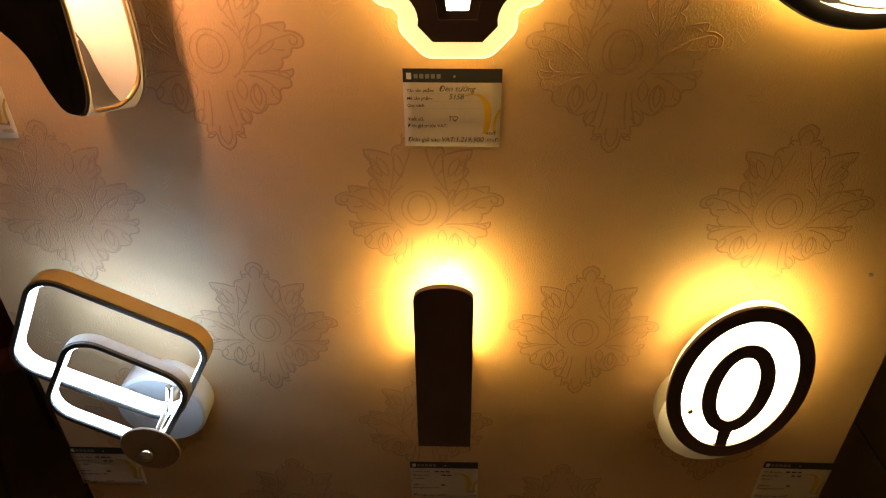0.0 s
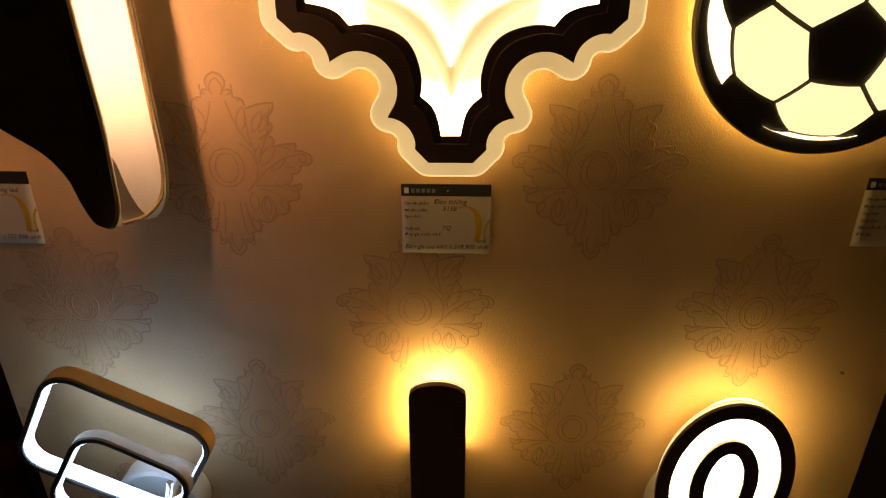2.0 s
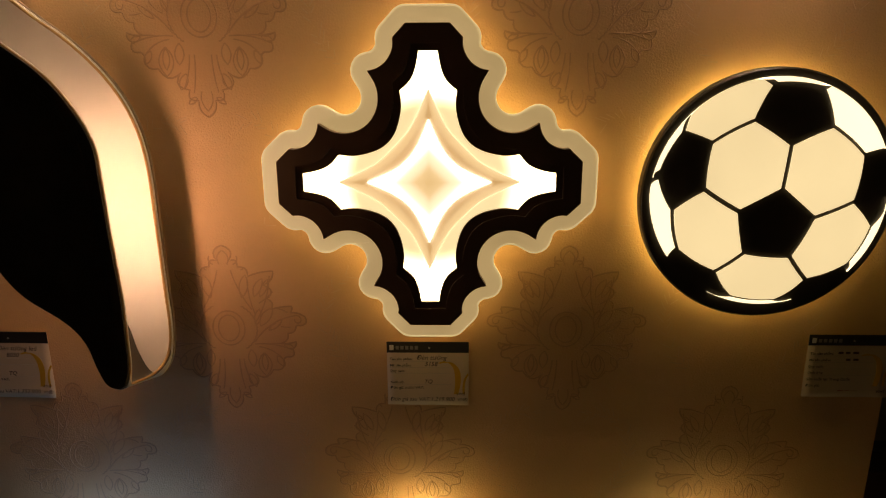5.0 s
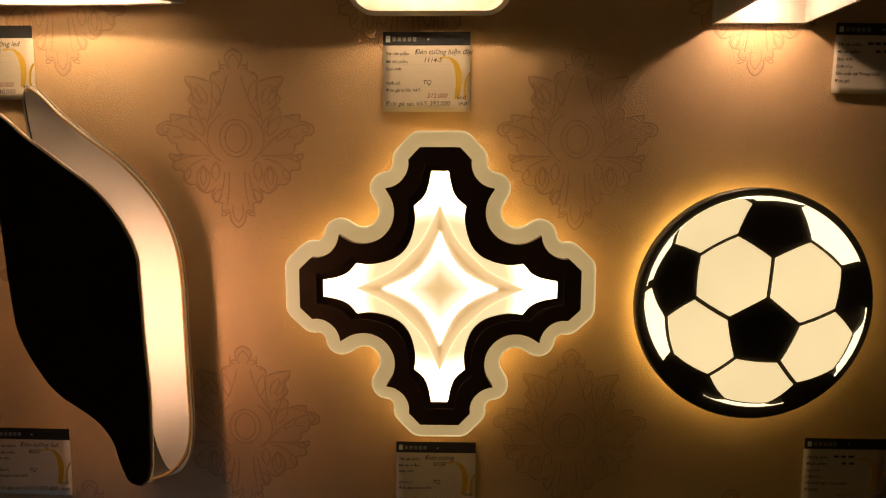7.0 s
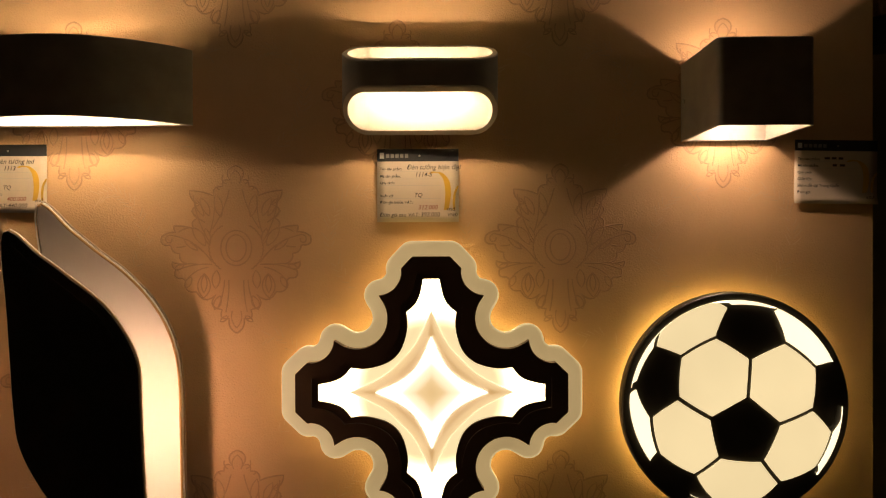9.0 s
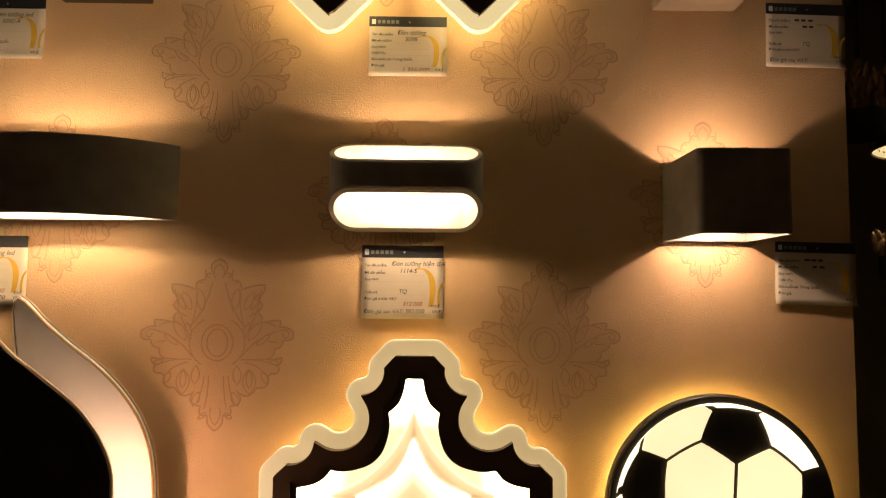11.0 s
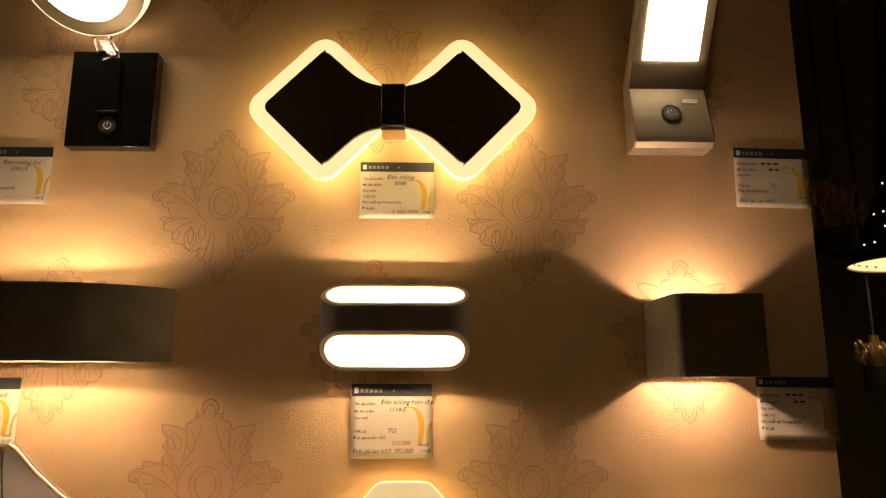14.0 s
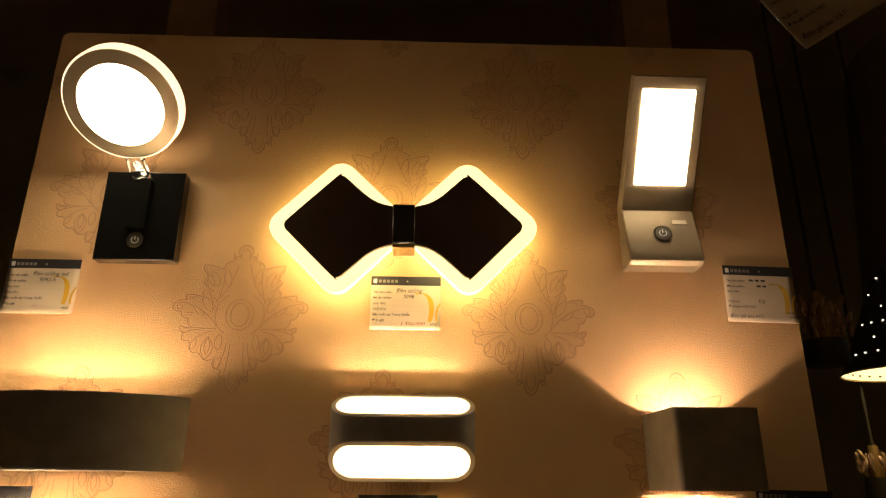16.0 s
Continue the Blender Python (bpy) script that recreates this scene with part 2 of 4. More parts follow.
def tube(path, r, n=8, closed=False, bm=None, squash=1.0):
    """Round rod along 3D points."""
    bm = bm or bmesh.new()
    rings, m = [], len(path)
    for i, p in enumerate(path):
        p = Vector(p)
        a = Vector(path[(i - 1) % m] if closed or i else path[0])
        b = Vector(path[(i + 1) % m] if closed or i < m - 1 else path[-1])
        t = (b - a).normalized()
        u = t.cross(Vector((0, 1, 0)) if abs(t.y) < 0.9 else Vector((1, 0, 0))).normalized()
        v = t.cross(u)
        rings.append([bm.verts.new(p + r * (math.cos(2 * math.pi * k / n) * u + squash * math.sin(2 * math.pi * k / n) * v)) for k in range(n)])
    for i in range(m if closed else m - 1):
        for k in range(n):
            bm.faces.new((rings[i][k], rings[i][(k + 1) % n], rings[(i + 1) % m][(k + 1) % n], rings[(i + 1) % m][k]))
    if not closed:
        bm.faces.new(rings[0])
        bm.faces.new(list(reversed(rings[-1])))
    return bm


def lathe(profile, n=40, axis="z"):
    """Profile of (radius, height) turned round an axis."""
    bm = bmesh.new()
    rings = []
    for r, h in profile:
        ring = []
        for k in range(n):
            a = 2 * math.pi * k / n
            x, y = r * math.cos(a), r * math.sin(a)
            ring.append(bm.verts.new((x, y, h) if axis == "z" else (x, h, y)))
        rings.append(ring)
    for i in range(len(rings) - 1):
        for k in range(n):
            bm.faces.new((rings[i][k], rings[i][(k + 1) % n], rings[i + 1][(k + 1) % n], rings[i + 1][k]))
    bmesh.ops.remove_doubles(bm, verts=bm.verts, dist=1e-6)
    return bm


def lettering(name, text, size, mat, parent, x, z, y, bold=0.0, shear=0.0, label=""):
    """Words in the built-in font as a thin mesh, facing -y, left end at x, baseline at z."""
    cu = bpy.data.curves.new(name, "FONT")
    cu.body, cu.size, cu.offset, cu.shear, cu.resolution_u = text, size, bold, shear, 3
    tmp = bpy.data.objects.new(name, cu)
    scene.collection.objects.link(tmp)
    me = bpy.data.meshes.new_from_object(tmp.evaluated_get(bpy.context.evaluated_depsgraph_get()))
    bpy.data.objects.remove(tmp)
    me.materials.clear()
    me.materials.append(mat)
    ob = new(name, me)
    ob.parent = parent
    ob.matrix_basis = pose(x, y, z, 90, 0, 0)
    return ob


# ---- the room ----
BX0, BX1, BTOP, BBOT = -0.576, 0.590, 2.283, 0.12


def structure(name, bm, mat, label, category):
    ob = part(name, bm, mat, None, label, smooth=False)
    return tagged(ob, label, category, kind="structure")


M_FLOOR = material("dark_floor_tile", (0.10, 0.08, 0.06), 0.3, 0, 0.25, 4)
# Added walls and ceiling wear this pale paint to bounce lamp light.
M_CREAM = material("cream_bounce_paint", (0.52, 0.42, 0.28), 0.8, 0, 0.15, 2.5, 0.2, 80)
M_TILE = material("brown_floor_tile", (0.20, 0.14, 0.09), 0.3, 0, 0.2, 5)
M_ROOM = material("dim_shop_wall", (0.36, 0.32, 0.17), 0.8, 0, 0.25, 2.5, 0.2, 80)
M_POST = material("brown_timber_post", (0.34, 0.20, 0.11), 0.6, 0, 0.25, 18, 0.2, 60)
floor = structure("floor", box(-3.2, 3.2, -3.0, 1.6, -0.06, -0.006), M_FLOOR, "dark polished tile floor of the shop", "floor")
structure("ceiling", box(-3.2, 3.2, -3.0, 1.6, 3.2, 3.3), M_CREAM, "added cream ceiling of the shop, pale to bounce light", "ceiling")
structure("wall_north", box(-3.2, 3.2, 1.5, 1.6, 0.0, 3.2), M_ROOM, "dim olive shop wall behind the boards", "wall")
structure("wall_south", box(-3.2, 3.2, -3.0, -2.9, 0.0, 3.2), M_CREAM, "added cream wall closing the shop, pale to bounce light", "wall")
structure("wall_west", box(-3.2, -3.1, -2.9, 1.5, 0.0, 3.2), M_CREAM, "added cream wall closing the shop, pale to bounce light", "wall")
structure("wall_east", box(3.1, 3.2, -2.9, 1.5, 0.0, 3.2), M_CREAM, "added cream wall closing the shop, pale to bounce light", "wall")

board = structure("wall_display", prism([rounded((BX0 + BX1) / 2, (BTOP + BBOT) / 2, BX1 - BX0, BTOP - BBOT, 0.012, 4)], 0.0, 0.03),
                  M_PAPER, "upright display board covered in cream damask wallpaper", "wall")
structure("trim", prism([rounded((BX0 + BX1) / 2, (BTOP + BBOT) / 2, BX1 - BX0 - 0.004, BTOP - BBOT - 0.004, 0.012, 4)], 0.0305, 0.05),
          M_BOARD, "brown chipboard core at the board's back", "board")
for x in (-0.390, 0.432):
    structure("post_1" if x < 0 else "post_2", box(x - 0.042, x + 0.042, 0.052, 0.12, 0.0, 3.2), M_POST, "brown timber post carrying the display board", "post")
tile_mesh = None
for i in range(10):
    for j in range(7):
        at = pose(-2.9 + 0.6 * i, -2.6 + 0.6 * j, 0)
        if tile_mesh is None:
            t = part("tile", box(-0.298, 0.298, -0.298, 0.298, -0.0055, 0.0), M_TILE, floor, at=at, smooth=False)
            tile_mesh = t.data
        else:
            t = new("tile", tile_mesh)
            t.parent, t.matrix_basis = floor, at


# ---- lamps on the board ----
GROUP = "wall lamps on the display board"


def star_outline():
    """Four-armed scalloped outline, arm reach 0.1695, anticlockwise."""
    u = 0.1695 / 254.0
    small = [(100 + 45 * math.cos(radians(a)), 225 + 45 * math.sin(radians(a))) for a in range(185, 270, 10)]
    big = [(138 + 57 * math.cos(radians(a)), 138 + 57 * math.sin(radians(a))) for a in range(135, 316, 10)]
    # one quadrant, from the upper arm's flat to the right arm's flat (clockwise)
    quad = [(35, 252), (56, 230)] + small + [(97, 180)] + big[1:-1] + [(180, 97)] + [(z, x) for x, z in reversed(small)] + [(230, 56), (252, 35)]
    pts = []
    for k in range(4):
        c, s = math.cos(radians(-90 * k)), math.sin(radians(-90 * k))
        pts += [(u * (c * x - s * z), u * (s * x + c * z)) for x, z in quad]
    return list(reversed(pts))


def star_glow(grow):
    """Four-armed opening with flared, cusped arms; grow widens it (clockwise quadrants, units of 1/254 of the arm)."""
    u = 0.1695 / 254.0
    near = smoothline([(13, 208), (18, 182), (27, 162), (44, 147)], 4)
    hollow = smoothline([(44, 147), (42, 120), (50, 86), (64, 64), (86, 50), (120, 42), (147, 44)], 5)
    quad = near + hollow[1:] + [(z, x) for x, z in reversed(near)][1:]
    quad = [(x + grow * 0.72, z + grow * 0.72) for x, z in quad]
    pts = []
    for k in range(4):
        c, s = math.cos(radians(-90 * k)), math.sin(radians(-90 * k))
        pts += [(u * (c * x - s * z), u * (s * x + c * z)) for x, z in quad]
    return list(reversed(pts))


def scaled(loop, f):
    return [(x * f, z * f) for x, z in loop]


def spike(tip, waist):
    """Four-pointed star with hollow sides."""
    u = 0.1695 / 254.0
    pts = []
    for k in range(4):
        c, s = math.cos(radians(90 * k)), math.sin(radians(90 * k))
        for x, z in smoothline([(tip, 0), (tip * 0.60, waist * 0.50), (waist, waist), (waist * 0.50, tip * 0.60), (0, tip)], 5)[:-1]:
            pts.append((u * (c * x - s * z), u * (s * x + c * z)))
    return pts


def star_lamp(at):
    lamp = thing("star_wall_lamp", at, "lit star-shaped wall lamp with scalloped dark brown frame and acrylic rim", "wall lamp", GROUP)
    o = star_outline()
    part("backplate", prism([scaled(o, 0.80)], -0.018, 0.0), M_WHITE, lamp, "white metal backplate")
    part("back_light", prism([scaled(o, 0.89), scaled(o, 0.81)], -0.0215, -0.0185), M_BACK_SOFT, lamp, "warm LED strip behind the rim")
    part("acrylic_rim", prism([offset(o, 0.0188)], -0.034, -0.027), M_ACRYL, lamp, "milky edge-lit acrylic rim", 0.0015)
    # Thin glowing bead, added to draw the bright line along the acrylic edge.
    part("rim_glow_bead", prism([offset(o, 0.0194), offset(o, 0.0181)], -0.0345, -0.0268), M_ACRYL_SIDE, lamp, "added glowing bead for the bright line at the rim")
    part("frame", prism([o, star_glow(19)], -0.046, -0.0345), M_BROWN, lamp, "dark brown scalloped frame", 0.001)
    part("inner_lip", prism([star_glow(20), star_glow(3)], -0.043, -0.036), M_BROWN, lamp, "stepped brown inner lip", 0.0008)
    part("diffuser", prism([star_glow(4)], -0.0395, -0.0355), M_LED_STAR, lamp, "glowing acrylic diffuser, cream-to-white falloff painted into its emission")
    part("amber_layer", prism([spike(152, 58)], -0.0412, -0.0397), M_LED_AMBER, lamp, "acrylic star layer with amber falloff painted into its glow", 0.0008)
    part("centre_star", prism([spike(104, 37)], -0.0440, -0.0414), M_LED_CORE, lamp, "white four-pointed acrylic star, amber heart painted into its glow", 0.0006)
    return lamp


def football_lamp(at, R):
    lamp = thing("football_wall_lamp", at, "lit round wall lamp patterned as a black and white football", "wall lamp", GROUP)
    part("backplate", lathe([(0, 0), (R - 0.03, 0), (R - 0.03, -0.018), (0, -0.018)], 48, "y"), M_WHITE, lamp)
    part("back_light", prism([ellipse(0, 0, R - 0.017, R - 0.017, 64), ellipse(0, 0, R - 0.029, R - 0.029, 64)], -0.0175, -0.0145), lit("ball_back", (1.0, 0.76, 0.24), 9.0), lamp, "warm LED strip behind the disc")
    part("disc", lathe([(0, -0.02), (R - 0.002, -0.02), (R, -0.022), (R, -0.034), (R - 0.002, -0.036), (0, -0.036)], 72, "y"), M_BLACK, lamp, "black lacquered disc")
    # truncated icosahedron seen flat on
    g = (1 + 5 ** 0.5) / 2
    ico = [Vector(v).normalized() for v in [(0, 1, g), (0, 1, -g), (0, -1, g), (0, -1, -g), (1, g, 0), (1, -g, 0), (-1, g, 0), (-1, -g, 0), (g, 0, 1), (g, 0, -1), (-g, 0, 1), (-g, 0, -1)]]
    c0, c1 = Vector((0.052, -0.357, 0.933)).normalized(), Vector((0.119, 0.672, 0.731)).normalized()
    q = ico[0].rotation_difference(c0)
    vs = [q @ v for v in ico]
    near = max((v for v in vs if 0.1 < (v - c0).length < 1.2), key=lambda v: v.dot(c1))
    u0, u1 = (near - c0 * near.dot(c0)).normalized(), (c1 - c0 * c1.dot(c0)).normalized()
    ang = math.atan2(u0.cross(u1).dot(c0), u0.dot(u1))
    spin = Matrix.Rotation(ang, 3, c0)
    vs = [spin @ v for v in vs]

    def flat(p):
        """The drawn ball: a sphere seen from near, its middle a little above the disc's."""
        th = math.acos(max(-1, min(1, p.z)))
        w = Vector((p.x, p.y))
        if w.length > 1e-6:
            w.normalize()
        w *= 0.976 * math.sin(0.935 * th) / math.sin(0.935 * math.pi / 2)
        w += Vector((0.029, 0.079))
        if w.length > 0.945:
            w *= 0.945 / w.length
        return (w.x * R * 0.985, w.y * R * 0.985)
    edge = min((a - b).length for a in vs for b in vs if (a - b).length > 0.1)
    for i in range(12):
        for j in range(i + 1, 12):
            for k in range(j + 1, 12):
                a, b, c = vs[i], vs[j], vs[k]
                if max((a - b).length, (b - c).length, (a - c).length) > edge * 1.05:
                    continue
                hexa = [a.lerp(b, 1 / 3), a.lerp(b, 2 / 3), b.lerp(c, 1 / 3), b.lerp(c, 2 / 3), c.lerp(a, 1 / 3), c.lerp(a, 2 / 3)]
                mid = (a + b + c).normalized()
                if mid.z < -0.40:
                    continue
                loop = []
                for m in range(6):
                    for s in range(6):
                        p = hexa[m].lerp(hexa[(m + 1) % 6], s / 6).normalized()
                        p = p.lerp(mid, 0.06 if mid.z > 0.3 else 0.12).normalized()
                        if p.z < 0:
                            p = Vector((p.x, p.y, 0)).normalized()
                        loop.append(flat(p))
                area = sum(loop[m][0] * loop[m - 1][1] - loop[m - 1][0] * loop[m][1] for m in range(len(loop))) / 2
                if abs(area) < 0.00006:
                    continue
                clean = [loop[m] for m in range(len(loop)) if (Vector(loop[m]) - Vector(loop[m - 1])).length > 2e-4]
                if len(clean) > 3:
                    part("light_panel", prism([clean], -0.0385, -0.0364), M_LED_BALL if mid.z > 0.45 else M_LED_EDGE, lamp, "glowing cream hexagon panel")
    return lamp


def leaf_lamp(at):
    """Hollow leaf: black front, slanted sides, one long side open and lit from within."""
    lamp = thing("leaf_wall_lamp", at, "black folded-leaf wall lamp glowing white inside its open edge", "wall lamp", GROUP)
    front_y, back_y = -0.135, -0.050
    front = smoothline([(-0.151, 0.254), (-0.110, 0.227), (-0.083, 0.207), (-0.043, 0.175), (-0.018, 0.142), (-0.004, 0.109), (-0.002, 0.079), (0.0, 0.017),
                        (0.003, -0.046), (0.002, -0.098), (0.001, -0.124), (-0.003, -0.139), (-0.008, -0.147), (-0.015, -0.148), (-0.024, -0.143), (-0.032, -0.124),
                        (-0.040, -0.096), (-0.058, -0.073), (-0.094, -0.047), (-0.114, -0.022), (-0.133, 0.015), (-0.140, 0.053), (-0.147, 0.163)], 5, True)
    back = smoothline([(-0.166, 0.289), (-0.125, 0.259), (-0.098, 0.237), (-0.058, 0.206), (-0.024, 0.169), (-0.002, 0.128), (0.008, 0.080), (0.010, 0.005),
                       (0.011, -0.060), (0.012, -0.104), (0.010, -0.132), (0.005, -0.155), (-0.006, -0.172), (-0.016, -0.172), (-0.024, -0.162), (-0.032, -0.140),
                       (-0.040, -0.108), (-0.058, -0.083), (-0.094, -0.055), (-0.114, -0.028), (-0.133, 0.010), (-0.141, 0.053), (-0.152, 0.170)], 5, True)
    n, first, bend, last, far0, far1 = len(front), 0, 49, 61, 80, 114

    def on_side(i, v, inset=0.0):
        (ax, az), (bx, bz) = front[i % n], back[i % n]
        x, z = ax + (bx - ax) * v, az + (bz - az) * v
        p, q = Vector(front[(i - 1) % n]), Vector(front[(i + 1) % n])
        d = (q - p).normalized()
        return Vector((x + d.y * inset, front_y + (back_y - front_y) * v, z - d.x * inset))

    def gap(i):
        """Where an open side begins and ends, from the front leaf (0) to the rear one (1)."""
        if far0 <= i <= far1:
            return 0.04, 0.96
        if i <= bend:
            return 0.015, 0.985
        h = math.sqrt(max(0.0, 1 - ((i - bend) / (last - bend)) ** 2))
        return 0.28 - 0.265 * h, 0.28 + 0.705 * h

    def side(inset):
        bm = bmesh.new()
        cols = []
        for i in range(n):
            v0, v1 = gap(i) if first <= i <= last or far0 <= i <= far1 else (0.5, 0.5)
            cols.append([bm.verts.new(on_side(i, v, inset)) for v in (0, v0, v1, 1)])
        for i in range(n):
            a, b = cols[i], cols[(i + 1) % n]
            for k in (0, 2):
                bm.faces.new((a[k], a[k + 1], b[k + 1], b[k]))
        return bm
    part("side_wall", side(0.0), M_BLACK, lamp, "black slanted side wall with two open long sides")
    part("side_lining", side(-0.0022), M_WHITE_IN, lamp, "white painted inner face of the side wall")
    turn = list(reversed(front))
    part("front_shell", prism([turn], front_y - 0.003, front_y), M_BLACK, lamp, "matt black front leaf", 0.0010)
    inlay = [p for p in offset(turn, -0.011)]
    part("front_inlay", prism([inlay], front_y - 0.0042, front_y - 0.0032), M_BLACK, lamp, "raised black leaf inlay", 0.0006)
    part("front_lining", prism([offset(turn, -0.003)], front_y + 0.0003, front_y + 0.002), M_WHITE_IN, lamp, "white lining of the front leaf")
    rear = list(reversed(back))
    part("back_shell", prism([rear], back_y, back_y + 0.003), M_WHITE_IN, lamp, "white inner face of the rear leaf")
    part("rear_cover", prism([offset(rear, 0.0022)], back_y + 0.0032, back_y + 0.007), M_SILVER, lamp, "pale metal rear cover", 0.001)
    part("mount", box(-0.12, -0.05, back_y + 0.0072, 0.0, -0.02, 0.14), M_WHITE, lamp, "wall mount")
    lip = [tuple(on_side(i, gap(i)[0], 0.0006)) for i in range(first, last + 1)] + [tuple(on_side(i, gap(i)[1], 0.0006)) for i in range(last - 1, first - 1, -1)]
    part("lip", tube(lip, 0.0016, 8), M_BRASS, lamp, "thin bronze lip round the opening")
    leaf_led = lit("leaf_led", (1.0, 0.58, 0.37), 31.0)
    for x, z, ln in ((-0.022, 0.028, 0.185),):
        part("led_bar", prism([rounded(x, z, 0.010, ln, 0.004, 4)], front_y + 0.0022, front_y + 0.0060), leaf_led, lamp, "warm LED bar inside the leaf")
    return lamp


def band_lamp(at):
    """Wide oval band, open above and below."""
    lamp = thing("oval_band_wall_lamp", at, "wide oval band wall lamp in shaded white, shining both ways", "wall lamp", GROUP)
    w, h0, h1 = 0.150, -0.047, 0.047

    def sup(k, n, inset):
        """Lens-shaped plan: a deep front bow and a shallow rear one, meeting in sharp ends."""
        c = math.cos(2 * math.pi * k / n)
        bow = max(0.0, 1 - c * c)
        y = -0.028 - (0.072 * bow ** 0.8 - inset) if k > n / 2 else -0.028 + (0.008 * bow - inset)
        return ((w - 1.5 * inset) * c, y if 0 < k % n and k != n / 2 else -0.028)
    n, bm, rings = 72, bmesh.new(), []
    for inset, h in ((0, h0), (0, h1), (0.003, h1), (0.003, h0)):
        rings.append([bm.verts.new((*sup(k, n, inset), h)) for k in range(n)])
    for i in range(4):
        for k in range(n):
            bm.faces.new((rings[i][k], rings[i][(k + 1) % n], rings[(i + 1) % 4][(k + 1) % n], rings[(i + 1) % 4][k]))
    part("band", bm, M_WHITE_SHADED, lamp, "white metal band with shade put into its colour", 0.0006)
    bm, rings = bmesh.new(), []
    for h in (h0 + 0.001, h1 - 0.001):
        rings.append([bm.verts.new((*sup(k, n, 0.0036), h)) for k in range(n)])
    for k in range(n):
        bm.faces.new((rings[0][k], rings[0][(k + 1) % n], rings[1][(k + 1) % n], rings[1][k]))
    part("lining", bm, M_WHITE_IN, lamp, "white inner lining")
    part("mount", box(-0.06, 0.06, -0.0205, 0.0, -0.035, 0.035), M_WHITE, lamp)
    part("led_tray", box(-0.090, 0.090, -0.070, -0.034, -0.004, 0.004), M_WHITE, lamp)
    part("upper_led", box(-0.088, 0.088, -0.058, -0.050, 0.0045, 0.006), lit("band_led", SOFT, 80.0), lamp, "warm LED strip facing up")
    part("lower_led", box(-0.088, 0.088, -0.058, -0.050, -0.006, -0.0045), lit("band_led_low", SOFT, 100.0), lamp, "warm LED strip facing down")
    return lamp


def slot_lamp(at):
    """Stadium tube whose two mouths are cut at a slant."""
    lamp = thing("slanted_oval_wall_lamp", at, "oval wall lamp with two slanted glowing mouths and shaded-white middle", "wall lamp", GROUP)
    W, D, BACK = 0.096, 0.060, -0.011

    def plan(inset, n=14):
        r = D / 2 - inset
        pts = []
        for a in range(n + 1):
            t = radians(-90 + 180 * a / n)
            pts.append((W - D / 2 + r * math.cos(t), BACK - D / 2 + r * math.sin(t)))
        for a in range(n + 1):
            t = radians(90 + 180 * a / n)
            pts.append((-(W - D / 2) + r * math.cos(t), BACK - D / 2 + r * math.sin(t)))
        return pts

    def top(y):
        return 0.057 + (y - BACK) * 0.58

    def low(y):
        return -0.057 - (y - BACK) * 0.82

    def shell(i0, i1, e0, e1):
        bm, rings = bmesh.new(), []
        for inset, f, e in ((i0, low, e0), (i0, top, -e0), (i1, top, -e1), (i1, low, e1)):
            rings.append([bm.verts.new((x, y, f(y) + e)) for x, y in plan(inset)])
        n = len(rings[0])
        for i in range(4):
            for k in range(n):
                bm.faces.new((rings[i][k], rings[i][(k + 1) % n], rings[(i + 1) % 4][(k + 1) % n], rings[(i + 1) % 4][k]))
        return bm
    part("body", shell(0, 0.0055, 0, 0), M_WHITE_SHADED, lamp, "white oval body with shade put into its colour", 0.0006)
    part("lining", shell(0.0010, 0.0066, -0.0008, -0.0008), M_DULL, lamp, "pale rim and lining")
    for s, nm in ((1, "upper_led"), (-1, "lower_led")):
        bm = box(-0.060, 0.060, BACK - 0.0315, BACK - 0.0270, s * 0.004 - 0.001, s * 0.004 + 0.001)
        part(nm, bm, lit("slot_" + nm, (1.0, 0.75, 0.48), 240.0), lamp, "warm LED strip")
    part("tray", box(-0.088, 0.088, BACK - D + 0.010, BACK - 0.008, -0.0025, 0.0025), M_WHITE_IN, lamp, "white inner tray")
    part("mount", box(-0.05, 0.05, BACK + 0.0002, 0.0, -0.03, 0.03), M_WHITE, lamp)
    return lamp


